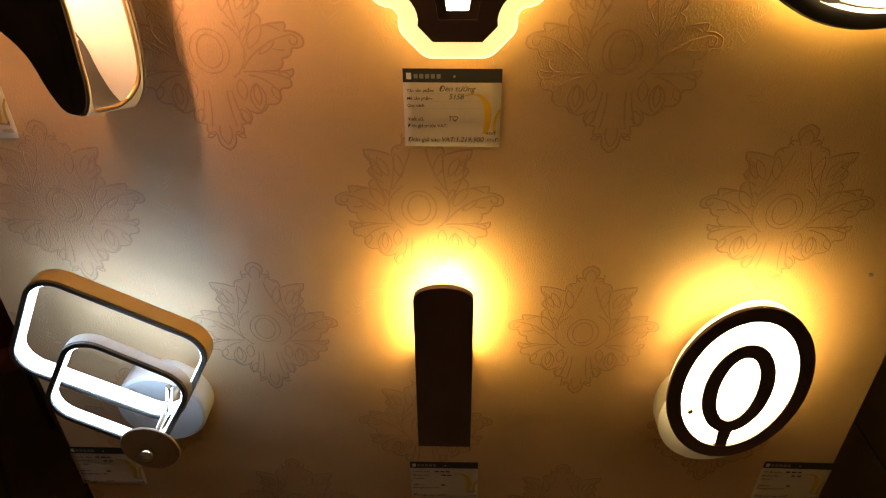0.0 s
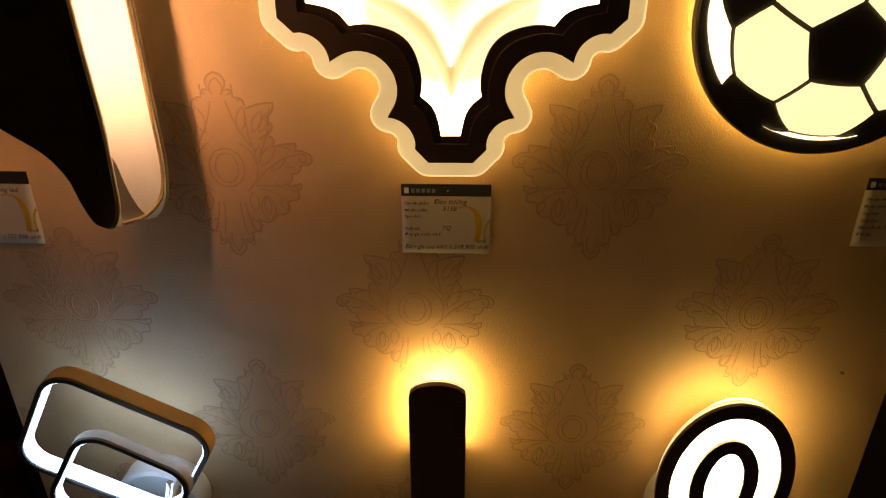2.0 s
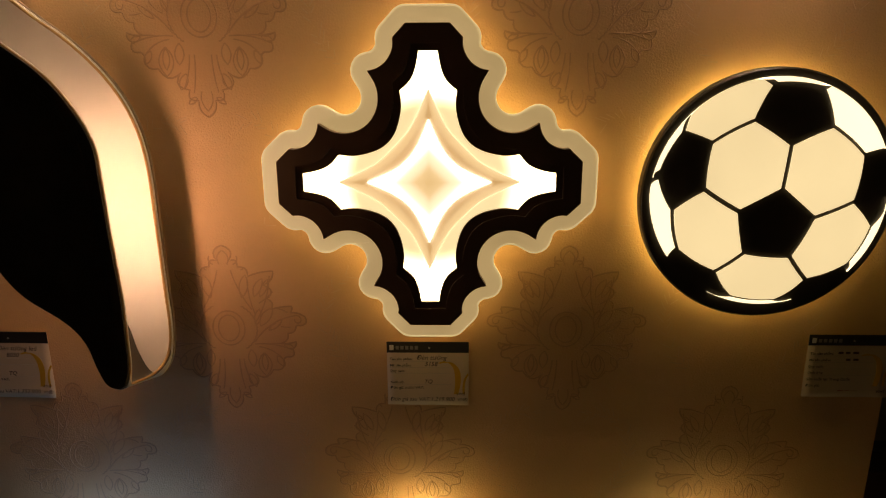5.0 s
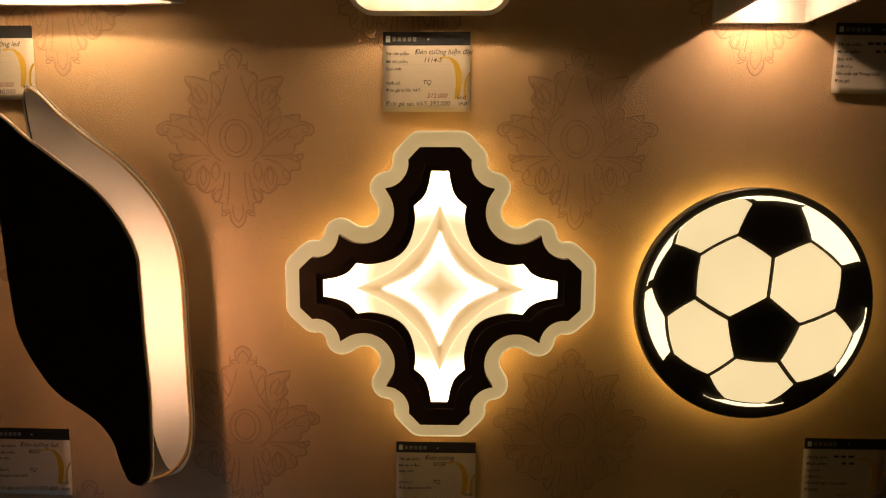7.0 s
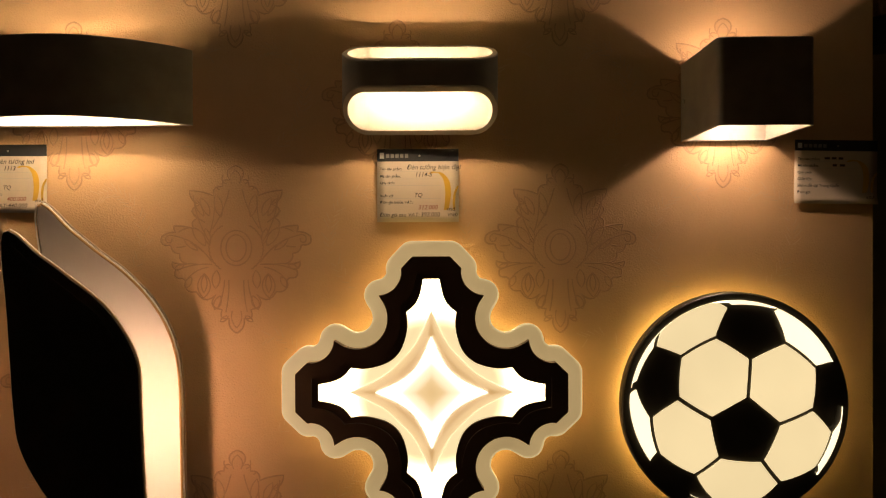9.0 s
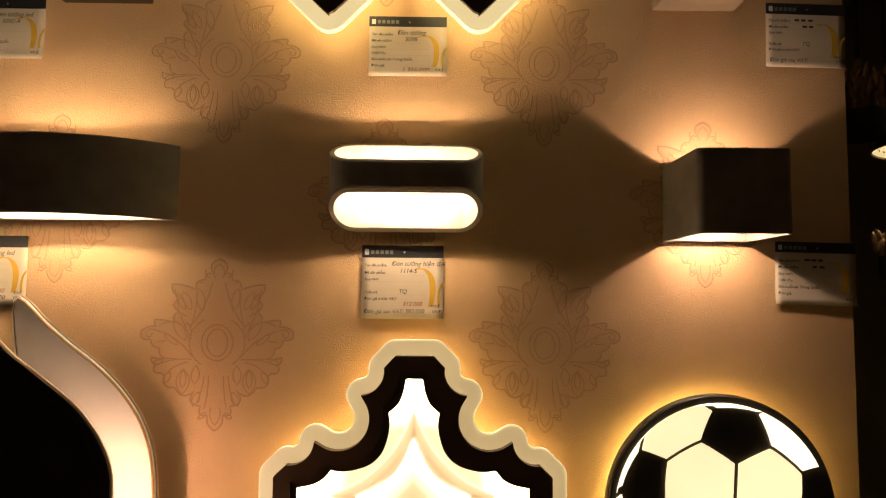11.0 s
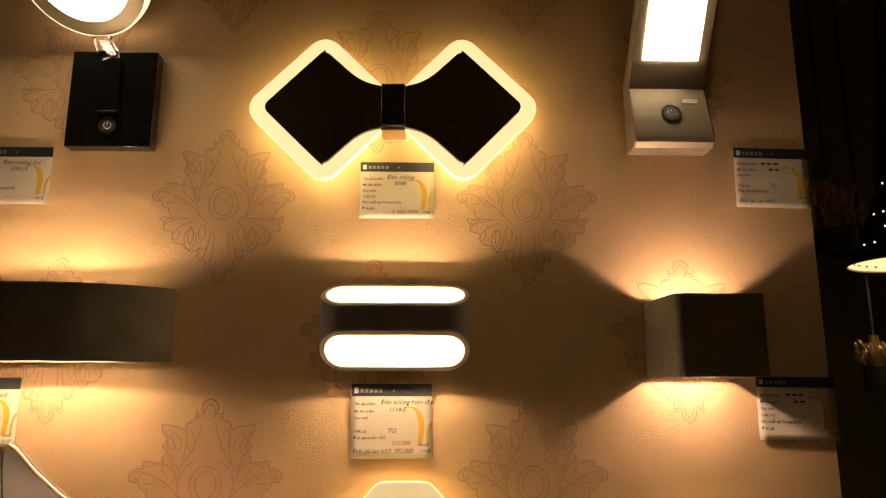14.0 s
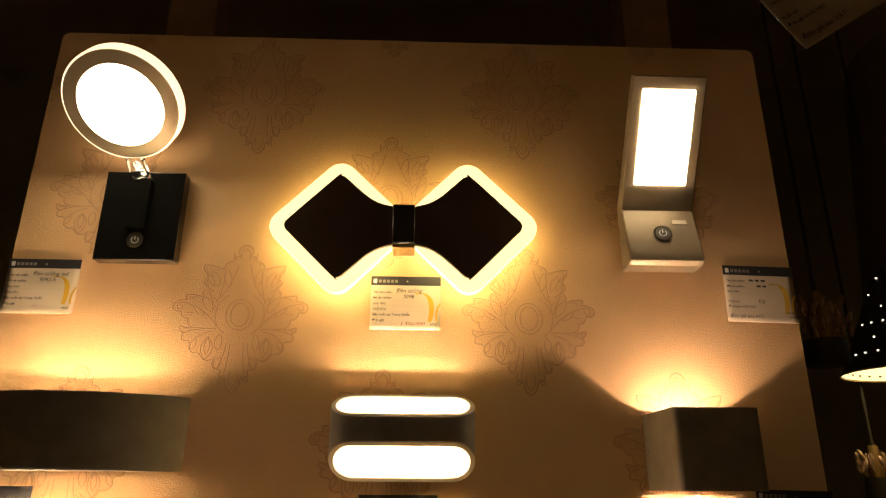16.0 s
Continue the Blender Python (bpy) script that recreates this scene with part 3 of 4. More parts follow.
def cube_lamp(at):
    lamp = thing("cube_wall_lamp", at, "square cube wall lamp in shaded white, casting cones up and down", "wall lamp", GROUP)
    w, h, d = 0.0545, 0.049, 0.120
    def wall(inset):
        r = 0.008 - inset
        pts = [(-w + inset, -0.008)]
        pts += [(-w + 0.008 - r * math.cos(radians(a)), -d + 0.008 - r * math.sin(radians(a))) for a in range(0, 91, 15)]
        pts += [(w - 0.008 + r * math.sin(radians(a)), -d + 0.008 - r * math.cos(radians(a))) for a in range(0, 91, 15)]
        return pts + [(w - inset, -0.008)]
    outer, inner = wall(0), wall(0.0035)
    bm, rings = bmesh.new(), []
    for pts, z in ((outer, -h), (outer, h), (inner, h), (inner, -h)):
        rings.append([bm.verts.new((x, y, z)) for x, y in pts])
    n = len(outer)
    for i in range(4):
        for k in range(n - 1):
            bm.faces.new((rings[i][k], rings[i][k + 1], rings[(i + 1) % 4][k + 1], rings[(i + 1) % 4][k]))
    for k in (0, n - 1):
        bm.faces.new([rings[i][k] for i in range(4)])
    part("shell", bm, M_WHITE_SHADED, lamp, "white enamelled shell with shade put into its colour")
    part("backplate", box(-w, w, -0.0078, 0.0, -h, h), M_WHITE_SHADED, lamp)
    for s in (1, -1):
        for k in range(4):
            z = s * (h - 0.006 - 0.006 * k)
            part("reflector_step", box(-w + 0.004, w * 0.45, -d + 0.0045, -d + 0.0085 + 0.004 * k, min(z, z - s * 0.004), max(z, z - s * 0.004)), M_WHITE_IN, lamp, "white stepped reflector")
        part("led_chip", box(-0.006, 0.006, -0.050, -0.040, s * 0.016 - 0.001, s * 0.016 + 0.001), M_SPOT, lamp, "warm LED chip")
    part("side_screw", lathe([(0, 0), (0.0028, 0), (0.0028, -0.0012), (0, -0.0016)], 12, "y"), M_STEEL, lamp, "", at=pose(-w, -0.012, 0.0, 0, 0, -90))
    part("divider", box(-w + 0.0045, w - 0.0045, -d + 0.005, -0.009, -0.003, 0.003), M_WHITE_SHADED, lamp)
    return lamp


def bow_lamp(at):
    lamp = thing("bow_tie_wall_lamp", at, "dark bow-tie wall lamp of two diamonds with glowing acrylic edges", "wall lamp", GROUP)
    for s in (-1, 1):
        cx = s * 0.094
        dia = rounded(cx, 0.001, 0.156, 0.156, 0.025, 6, 45)
        part("acrylic_edge", prism([dia], -0.050, -0.037), M_ACRYL_SIDE, lamp, "glowing cream acrylic diamond", 0.002)
        part("backplate", prism([rounded(cx, 0, 0.11, 0.11, 0.015, 5, 45)], -0.0328, 0.0), M_WHITE, lamp)
        part("back_light", prism([rounded(cx, 0, 0.138, 0.138, 0.02, 5, 45), rounded(cx, 0, 0.118, 0.118, 0.016, 5, 45)], -0.0365, -0.0335), lit("bow_back", (1.0, 0.79, 0.32), 4.6), lamp, "warm LED strip behind the diamond")
        half = [(0.172, 0.0), (0.170, 0.006), (0.100, 0.076), (0.094, 0.079), (0.087, 0.076), (0.070, 0.060), (0.052, 0.044), (0.034, 0.034), (0.014, 0.029)]
        up = [half[0]] + smoothline(half[1:4], 3) + smoothline(half[4:], 4)
        loop = [(s * x, z) for x, z in up] + [(s * x, -z) for x, z in reversed(up[1:])]
        if s < 0:
            loop = list(reversed(loop))
        part("wing", prism([loop], -0.056, -0.0504), M_BROWN, lamp, "dark lacquered wing", 0.0015)
    bm = prism([[(-0.016, -0.030), (0.016, -0.030), (0.016, 0.030), (-0.016, 0.030)]], -0.064, -0.0565)
    part("clasp", bm, material("black_chrome", (0.10, 0.09, 0.085), 0.14, 0.9, 0.05, 20), lamp, "black chrome centre clasp", 0.002)
    part("clasp_lip", prism([[(-0.016, -0.036), (0.016, -0.036), (0.016, -0.0305), (-0.016, -0.0305)]], -0.062, -0.024), M_BRASS, lamp, "bronze lower lip", 0.001)
    part("spine", box(-0.014, 0.014, -0.0545, 0.0, -0.028, 0.028), M_WHITE, lamp)
    return lamp


def power_mark(parent, x, y, z, r, at=None):
    ring = prism([ellipse(0, 0, r, r, 32), ellipse(0, 0, r * 0.80, r * 0.80, 32)], -0.0016, 0.0)
    knob = part("switch", lathe([(0, 0), (r * 0.79, 0), (r * 0.79, -0.001), (0, -0.0014)], 32, "y"), M_BLACK, parent, "round touch switch", at=(at or Matrix()) @ pose(x, y, z))
    part("switch_ring", ring, M_CHROME, knob, "chrome ring")
    arc = [(r * 0.40 * math.cos(radians(a)), -0.0018, r * 0.40 * math.sin(radians(a))) for a in range(125, 416, 15)]
    part("switch_mark", tube(arc, r * 0.05, 6), M_LOGO, knob)
    part("switch_tick", box(-r * 0.05, r * 0.05, -0.0022, -0.0015, r * 0.05, r * 0.48), M_LOGO, knob)


def disc_lamp(at, centre, normal, R):
    lamp = thing("round_reading_lamp", at, "round swivel reading lamp with lit white face on black glass plate", "wall lamp", GROUP)
    part("plate", box(-0.0585, 0.0585, -0.021, 0.0, -0.070, 0.070), M_GLOSS, lamp, "mirror-black glass wall plate", 0.001)
    part("arm_slot", prism([rounded(-0.004, 0.018, 0.030, 0.078, 0.003, 4)], -0.029, -0.0215), M_GLOSS, lamp, "glossy black arm", 0.0015)
    power_mark(lamp, -0.001, -0.0215, -0.040, 0.0125)
    turn = Vector((0, -1, 0)).rotation_difference(Vector(normal).normalized()).to_matrix().to_4x4()
    m = Matrix.Translation(centre) @ turn
    head = part("head", lathe([(0, 0.028), (R - 0.004, 0.028), (R, 0.024), (R, 0.001), (R - 0.002, 0.0), (0, 0.0)], 64, "y"), M_SILVER, lamp, "champagne metal lamp head", at=m)
    part("rim", lathe([(R + 0.0003, 0.0260), (R + 0.003, 0.0260), (R + 0.003, 0.003), (R + 0.0003, 0.003)], 64, "y"), lit("disc_rim", (1.0, 0.78, 0.50), 0.6), head, "glowing clear rim")
    part("light_face", lathe([(0, -0.0008), (R * 0.755, -0.0008), (R * 0.755, 0.001)], 64, "y"), lit("disc_face", (1.0, 0.84, 0.58), 11.0), head, "white lit diffuser face")
    foot = Vector(centre) + (turn.to_3x3() @ Vector((0.0, 0.008, -R - 0.002)))
    arm0 = Vector((-0.004, -0.026, 0.056))
    part("neck", tube([tuple(arm0), tuple(arm0.lerp(foot, 0.5)), tuple(foot)], 0.0135, 10, squash=0.4), M_GLASS, lamp, "clear acrylic neck")
    return lamp


def panel_lamp(at):
    lamp = thing("folded_panel_wall_lamp", at, "champagne metal wall lamp folded upward with lit rectangular panel", "wall lamp", GROUP)
    # side profile: foot on the wall, slanted shelf, blade leaning forward over it
    prof = [(0.0, -0.078), (0.0, 0.030), (-0.008, 0.036), (-0.121, 0.188), (-0.131, 0.182), (-0.026, 0.024), (-0.022, 0.014), (-0.043, -0.064), (-0.042, -0.072), (-0.034, -0.078)]
    bm = bmesh.new()
    a = [bm.verts.new((-0.0555, y, z)) for y, z in prof]
    b = [bm.verts.new((0.0555, y, z)) for y, z in prof]
    n = len(prof)
    for k in range(n):
        bm.faces.new((a[k], a[(k + 1) % n], b[(k + 1) % n], b[k]))
    bm.faces.new(a)
    bm.faces.new(list(reversed(b)))
    part("body", bm, M_SILVER, lamp, "brushed champagne folded body", 0.0025)
    lean = math.degrees(math.atan2(0.105, 0.158))
    blade = pose(0, -0.026, 0.024, lean)
    part("light_panel", box(-0.039, 0.039, -0.0016, 0.0012, 0.029, 0.170), lit("panel_face", (1.0, 0.84, 0.58), 10.0), lamp, "white lit rectangular diffuser", at=blade)
    tilt = pose(0.0, -0.0335, -0.028, -15, 0, 0)
    power_mark(lamp, 0, -0.0008, 0, 0.0135, tilt)
    part("sticker", box(0.018, 0.040, -0.0012, -0.0006, 0.018, 0.025), M_CARD, lamp, "small paper sticker", at=tilt)
    part("side_screw", lathe([(0, 0), (0.0035, 0), (0.0035, -0.001), (0, -0.0015)], 12, "y"), M_STEEL, lamp, at=pose(-0.0555, -0.012, -0.036, 0, 0, -90))
    return lamp


def ring_frame(parent, name, w, h, r, y0, y1, cx, cz, turn, label, band=None):
    """Rectangular hoop: dark outer shell, glowing strip on its inner side."""
    outer = rounded(cx, cz, w, h, r, 8, turn)
    mid = rounded(cx, cz, w - 0.012, h - 0.012, r - 0.006, 8, turn)
    inner = rounded(cx, cz, w - 0.0155, h - 0.0155, r - 0.0075, 8, turn)
    shell = part(name, prism([outer, mid], y0, y1), M_BLACK, parent, label, 0.001)
    part("edge_band", prism([rounded(cx, cz, w + 0.0016, h + 0.0016, r + 0.0008, 8, turn), rounded(cx, cz, w + 0.0002, h + 0.0002, r, 8, turn)], y0 + 0.003, y1), band or M_BRASS, shell, "outer band")
    part("led_strip", prism([rounded(cx, cz, w - 0.0125, h - 0.0125, r - 0.00625, 8, turn), inner], y0 + 0.003, y1 - 0.001), M_LED_COOL, shell, "cool white LED strip")
    return shell


def hoop_lamp(at):
    lamp = thing("double_hoop_wall_lamp", at, "wall lamp of two black rounded hoops lit cool white inside", "wall lamp", GROUP)
    ring_frame(lamp, "large_hoop", 0.212, 0.160, 0.036, -0.100, -0.076, -0.003, 0.157, -29, "large black rounded hoop")
    ring_frame(lamp, "small_hoop", 0.146, 0.140, 0.036, -0.136, -0.120, 0.014, 0.1245, -31, "small black rounded hoop", M_WHITE_SHADED)
    part("canopy", lathe([(0, 0), (0.060, 0), (0.062, -0.003), (0.062, -0.036), (0.058, -0.040), (0, -0.040)], 48, "y"), M_WHITE, lamp, "white round wall canopy")
    part("stem", tube([(0.042, -0.039, 0.0535), (0.042, -0.1465, 0.0535)], 0.006, 12), M_CHROME, lamp, "chrome stem")
    part("hoop_bracket", tube([(0.042, -0.088, 0.0535), (0.047, -0.088, 0.075), (0.052, -0.088, 0.096)], 0.004, 10), M_CHROME, lamp, "chrome bracket")
    cap = part("cap_disc", lathe([(0, -0.1470), (0.035, -0.1470), (0.036, -0.1485), (0.035, -0.150), (0, -0.150)], 40, "y"), M_SILVER, lamp, "round metal cap", at=pose(0.042, 0, 0.0535))
    ball = [(0.0085 * math.sin(radians(a)), -0.158 + 0.0085 * math.cos(radians(a))) for a in range(0, 181, 15)]
    part("finial", lathe(ball, 20, "y"), M_CHROME, cap, "chrome ball finial")
    part("canopy_screw", lathe([(0, -0.0405), (0.0035, -0.0405), (0.003, -0.0425), (0, -0.043)], 12, "y"), M_STEEL, lamp, at=pose(-0.030, 0, 0.040))
    return lamp


def arch_lamp(at):
    lamp = thing("arched_panel_wall_lamp", at, "dark upright panel wall lamp with arched top, glowing behind", "wall lamp", GROUP)
    w = 0.0355
    arch = [(-w, -0.14), (w, -0.14), (w, 0.112)] + [(w * math.cos(radians(a)), 0.112 + 0.019 * math.sin(radians(a))) for a in range(10, 180, 10)] + [(-w, 0.112)]
    part("front_panel", prism([arch], -0.064, -0.056), M_BROWN, lamp, "dark lacquered front panel", 0.001)
    part("acrylic_edge", prism([offset(arch, -0.0004)], -0.0558, -0.050), M_ACRYL_SIDE, lamp, "cream acrylic edge")
    part("carrier", box(-0.024, 0.024, -0.0498, -0.0345, -0.011, 0.108), M_WHITE, lamp, "white LED carrier")
    part("back_light", box(-0.024, 0.024, -0.0343, -0.0315, -0.005, 0.108), lit("arch_back", WARM, 20.0), lamp, "warm LED strip behind the panel")
    part("body", box(-0.031, 0.031, -0.0465, 0.0, -0.138, -0.012), M_BROWN, lamp, "dark wall box", 0.001)
    return lamp


def loop_lamp(at):
    """Oval lamp with a key-hole band between two glowing fields."""
    lamp = thing("oval_loop_wall_lamp", at, "dark oval wall lamp with glowing band round a looped dark ring", "wall lamp", GROUP)
    rx, rz = 0.088, 0.130
    part("base", prism([ellipse(-0.002, -0.082, rx - 0.010, rz - 0.040, 56)], -0.030, 0.0), M_WHITE, lamp, "white oval base body", 0.003)
    part("back_light", prism([ellipse(0.004, 0.016, rx - 0.016, rz - 0.020, 56), ellipse(0.004, 0.016, rx - 0.026, rz - 0.032, 56)], -0.041, -0.038), M_BACK, lamp, "warm LED strip behind the rim")
    part("acrylic_rim", prism([ellipse(0, 0.002, rx - 0.003, rz - 0.002, 64)], -0.0500, -0.0465), M_ACRYL_SIDE, lamp, "cream acrylic rim")
    part("spacer", prism([ellipse(0, 0, rx - 0.02, rz - 0.03, 40)], -0.0463, -0.0303), M_WHITE, lamp)
    part("diffuser", prism([ellipse(0, 0, rx - 0.010, rz - 0.012, 64)], -0.0535, -0.0503), M_LED, lamp, "white lit diffuser")
    part("outer_ring", prism([ellipse(0, 0, rx, rz, 64), ellipse(0, 0, rx - 0.0185, rz - 0.021, 64)], -0.059, -0.0537), M_BROWN, lamp, "dark brown oval ring", 0.001)
    part("inner_ring", prism([ellipse(0, -0.004, 0.0435, 0.077, 48), ellipse(0, -0.004, 0.0240, 0.056, 48)], -0.059, -0.0537), M_BROWN, lamp, "dark brown inner loop", 0.001)
    part("bridge", prism([[(-0.0075, -0.108), (0.0075, -0.108), (0.009, -0.080), (-0.009, -0.080)]], -0.0588, -0.0537), M_BROWN, lamp, "dark bridge between the rings")
    part("knob", lathe([(0, -0.0538), (0.004, -0.0538), (0.004, -0.058), (0, -0.059)], 16, "y"), M_BRASS, lamp, "small brass screw", at=pose(-0.052, 0, -0.045))
    return lamp


star_lamp(pose(0.0205, 0, 1.2540))
football_lamp(pose(0.3975, 0, 1.2355), 0.141)
leaf_lamp(pose(-0.296, 0, 1.197))
band_lamp(pose(-0.429, 0, 1.6345))
slot_lamp(pose(0.0075, 0, 1.634))
cube_lamp(pose(0.3975, 0, 1.618))
bow_lamp(pose(0.002, 0, 1.9265, 0, -0.6, 0))
disc_lamp(pose(-0.3905, 0, 1.949), (-0.026, -0.085, 0.146), (0.0, -0.64, -0.77), 0.082)
panel_lamp(pose(0.3870, 0, 1.957))
hoop_lamp(pose(-0.388, 0, 0.5735))
arch_lamp(pose(0.006, 0, 0.679))
loop_lamp(pose(0.380, 0, 0.653))


# ---- damask relief on the wallpaper ----
MM = 0.000694  # drawing unit of the ornament


def arc(a, b, bulge, n=5):
    """Bowed line from a to b; bulge in shares of its length, outwards on the right."""
    a, b = Vector(a), Vector(b)
    d = b - a
    c = (a + b) / 2 + Vector((-d.y, d.x)) * bulge
    return [tuple((1 - t) ** 2 * a + 2 * t * (1 - t) * c + t * t * b) for t in (k / n for k in range(n + 1))]


def almond(x, z, ang, length, width, bend=0.0, n=7):
    """Slim pointed leaf from (x, z) along ang (degrees)."""
    d = Vector((math.cos(radians(ang)), math.sin(radians(ang))))
    s = Vector((-d.y, d.x))
    left, right = [], []
    for k in range(n + 1):
        t = k / n
        c = Vector((x, z)) + d * (length * t) + s * (bend * length * t * t)
        w = width / 2 * math.sin(math.pi * t) ** 0.8
        left.append(tuple(c + s * w))
        right.append(tuple(c - s * w))
    return right + left[-2:0:-1]


def motif_shapes():
    """Half of a damask palmette: its lobed outline, and the strokes inside it, right-hand side, in drawing units."""
    cusps = [(0, 157, 0), (10, 128, 0.75), (25, 118, 0.95), (42, 100, 0.65), (87, 110, 0.12), (68, 84, 0.40), (73, 58, 0.95), (78, 38, 0.70), (116, 44, 0.10),
             (113, 32, 0.30), (139, 24, 0.25), (129, 7, 0.75), (122, 6, -0.4), (106, -8, 0.50), (92, -27, 0.55), (120, -24, -0.16), (113, -38, 0.40), (101, -54, 0.95),
             (95, -60, -0.2), (75, -80, 0.75), (38, -85, 0.75), (27, -114, 1.0), (14, -131, 0.95), (0, -158, 0.40)]
    half = [(0, 157)]
    for (ax, az, _), (bx, bz, bulge) in zip(cusps, cusps[1:]):
        half += arc((ax, az), (bx, bz), bulge * 0.9)[1:]
    strokes = [arc((12, 112), (44, 38), -0.10), arc((50, 28), (40, 98), 0.10), arc((49, 12), (80, 101), -0.12, 8), arc((58, 50), (84, 72), -0.10), arc((45, -25), (124, 27), 0.22, 9),
               arc((124, 27), (130, 13), 0.6), arc((130, 13), (120, 20), 0.7), arc((50, -18), (86, 12), 0.12), arc((45, -29), (112, -40), 0.14, 8), arc((70, -29), (106, -30), 0.12),
               arc((22, -58), (36, -112), -0.10), arc((14, -58), (20, -118), -0.06), arc((8, -116), (0, -148), 0.30), arc((52, -34), (92, -56), 0.20), arc((88, 40), (108, 32), 0.15),
               arc((7, 122), (0, 148), -0.45), arc((17, 122), (24, 138), -0.5), arc((30, 112), (34, 117), -0.6), arc((94, 6), (112, 4), -0.1)]
    leaves = [almond(*a) for a in ((28, 60, 78, 44, 15), (50, 62, 70, 38, 13, -0.1), (60, 62, 58, 36, 10, 0.1), (58, 6, 62, 42, 16, -0.1), (50, 8, 76, 32, 11), (72, -2, 34, 34, 9, 0.1),
                                   (60, -46, -88, 46, 24), (60, -48, -88, 34, 11), (37, -40, -86, 34, 15), (30, -88, -66, 28, 13), (84, -52, -60, 24, 11), (16, -126, -35, 18, 8), (98, -30, -20, 18, 8))]
    leaves = [lp + lp[:1] for lp in leaves]
    frill = [(50 * math.cos(radians(a)), 2 + 47 * math.sin(radians(a))) for a in range(-56, 70, 9)]
    for a, b in zip(frill, frill[1:]):
        strokes.append(arc(a, b, -0.5, 3))
    return half, strokes + leaves


def ridge(bm, path, w, h, closed, y0=0.0):
    """Low raised line, roof-shaped in section."""
    m, rows = len(path), []
    for i, p in enumerate(path):
        a = Vector(path[(i - 1) % m] if closed or i else path[0])
        b = Vector(path[(i + 1) % m] if closed or i < m - 1 else path[-1])
        t = b - a
        if t.length < 1e-9:
            t = Vector((1, 0))
        t.normalize()
        s = Vector((-t.y, t.x)) * w / 2
        p = Vector(p)
        rows.append([bm.verts.new((p.x + s.x, y0, p.y + s.y)), bm.verts.new((p.x, y0 - h, p.y)), bm.verts.new((p.x - s.x, y0, p.y - s.y))])
    for i in range(m if closed else m - 1):
        j = (i + 1) % m
        for k in (0, 1):
            bm.faces.new((rows[i][k], rows[i][k + 1], rows[j][k + 1], rows[j][k]))


def clip_box(bm, x0, x1, z0, z1):
    for co, no in (((x0, 0, 0), (-1, 0, 0)), ((x1, 0, 0), (1, 0, 0)), ((0, 0, z0), (0, 0, -1)), ((0, 0, z1), (0, 0, 1))):
        bmesh.ops.bisect_plane(bm, geom=bm.verts[:] + bm.edges[:] + bm.faces[:], plane_co=co, plane_no=no, clear_outer=True)


def motif_fill():
    bm = bmesh.new()
    half, _ = motif_shapes()
    lp = [(x * MM, z * MM) for x, z in half] + [(-x * MM, z * MM) for x, z in reversed(half[1:-1])]
    vs = [bm.verts.new((x, -0.00012, z)) for x, z in lp]
    for t in tessellate_polygon([[Vector((x, z, 0)) for x, z in lp]]):
        if len(set(t)) == 3:
            try:
                bm.faces.new([vs[k] for k in t])
            except ValueError:
                pass
    return bm


def motif_lines():
    bm = bmesh.new()
    half, strokes = motif_shapes()
    for m in (1, -1):
        ridge(bm, [(m * x * MM, z * MM) for x, z in half], 0.0021, 0.00042, False, -0.0001)
        for st in strokes:
            ridge(bm, [(m * x * MM, z * MM) for x, z in st], 0.0017, 0.00036, False, -0.0001)
    for rx, rz in ((29, 33), (19, 25)):
        ridge(bm, ellipse(0, 2 * MM, rx * MM, rz * MM, 30), 0.0019, 0.00040, True, -0.0001)
    return bm


PX, PZ = 0.2105, 0.371
fill_mesh = line_mesh = None
for col in range(-1, 5):
    x = -0.0235 + PX * (col - 2)
    odd = col % 2
    for row in range(7):
        z = (0.877 if not odd else 0.690) + PZ * (row - 2)
        if not (BX0 - 0.10 < x < BX1 + 0.10 and 0.15 < z < BTOP + 0.12):
            continue
        cut = x - 0.104 < BX0 + 0.004 or x + 0.104 > BX1 - 0.004 or z + 0.112 > BTOP - 0.004 or z - 0.118 < BBOT
        at = pose(x, 0, z)
        for nm, make, mat in (("damask_motif", motif_fill, M_MOTIF), ("damask_line", motif_lines, M_RIDGE)):
            keep = fill_mesh if nm == "damask_motif" else line_mesh
            if cut or keep is None:
                bm = make()
                if cut:
                    clip_box(bm, BX0 + 0.003 - x, BX1 - 0.003 - x, BBOT + 0.01 - z, BTOP - 0.003 - z)
                if not bm.faces:
                    bm.free()
                    continue
                ob = part(nm, bm, mat, board, at=at, smooth=False)
                if not cut:
                    if nm == "damask_motif":
                        fill_mesh = ob.data
                    else:
                        line_mesh = ob.data
            else:
                ob = new(nm, keep)
                ob.parent = board
                ob.matrix_basis = at


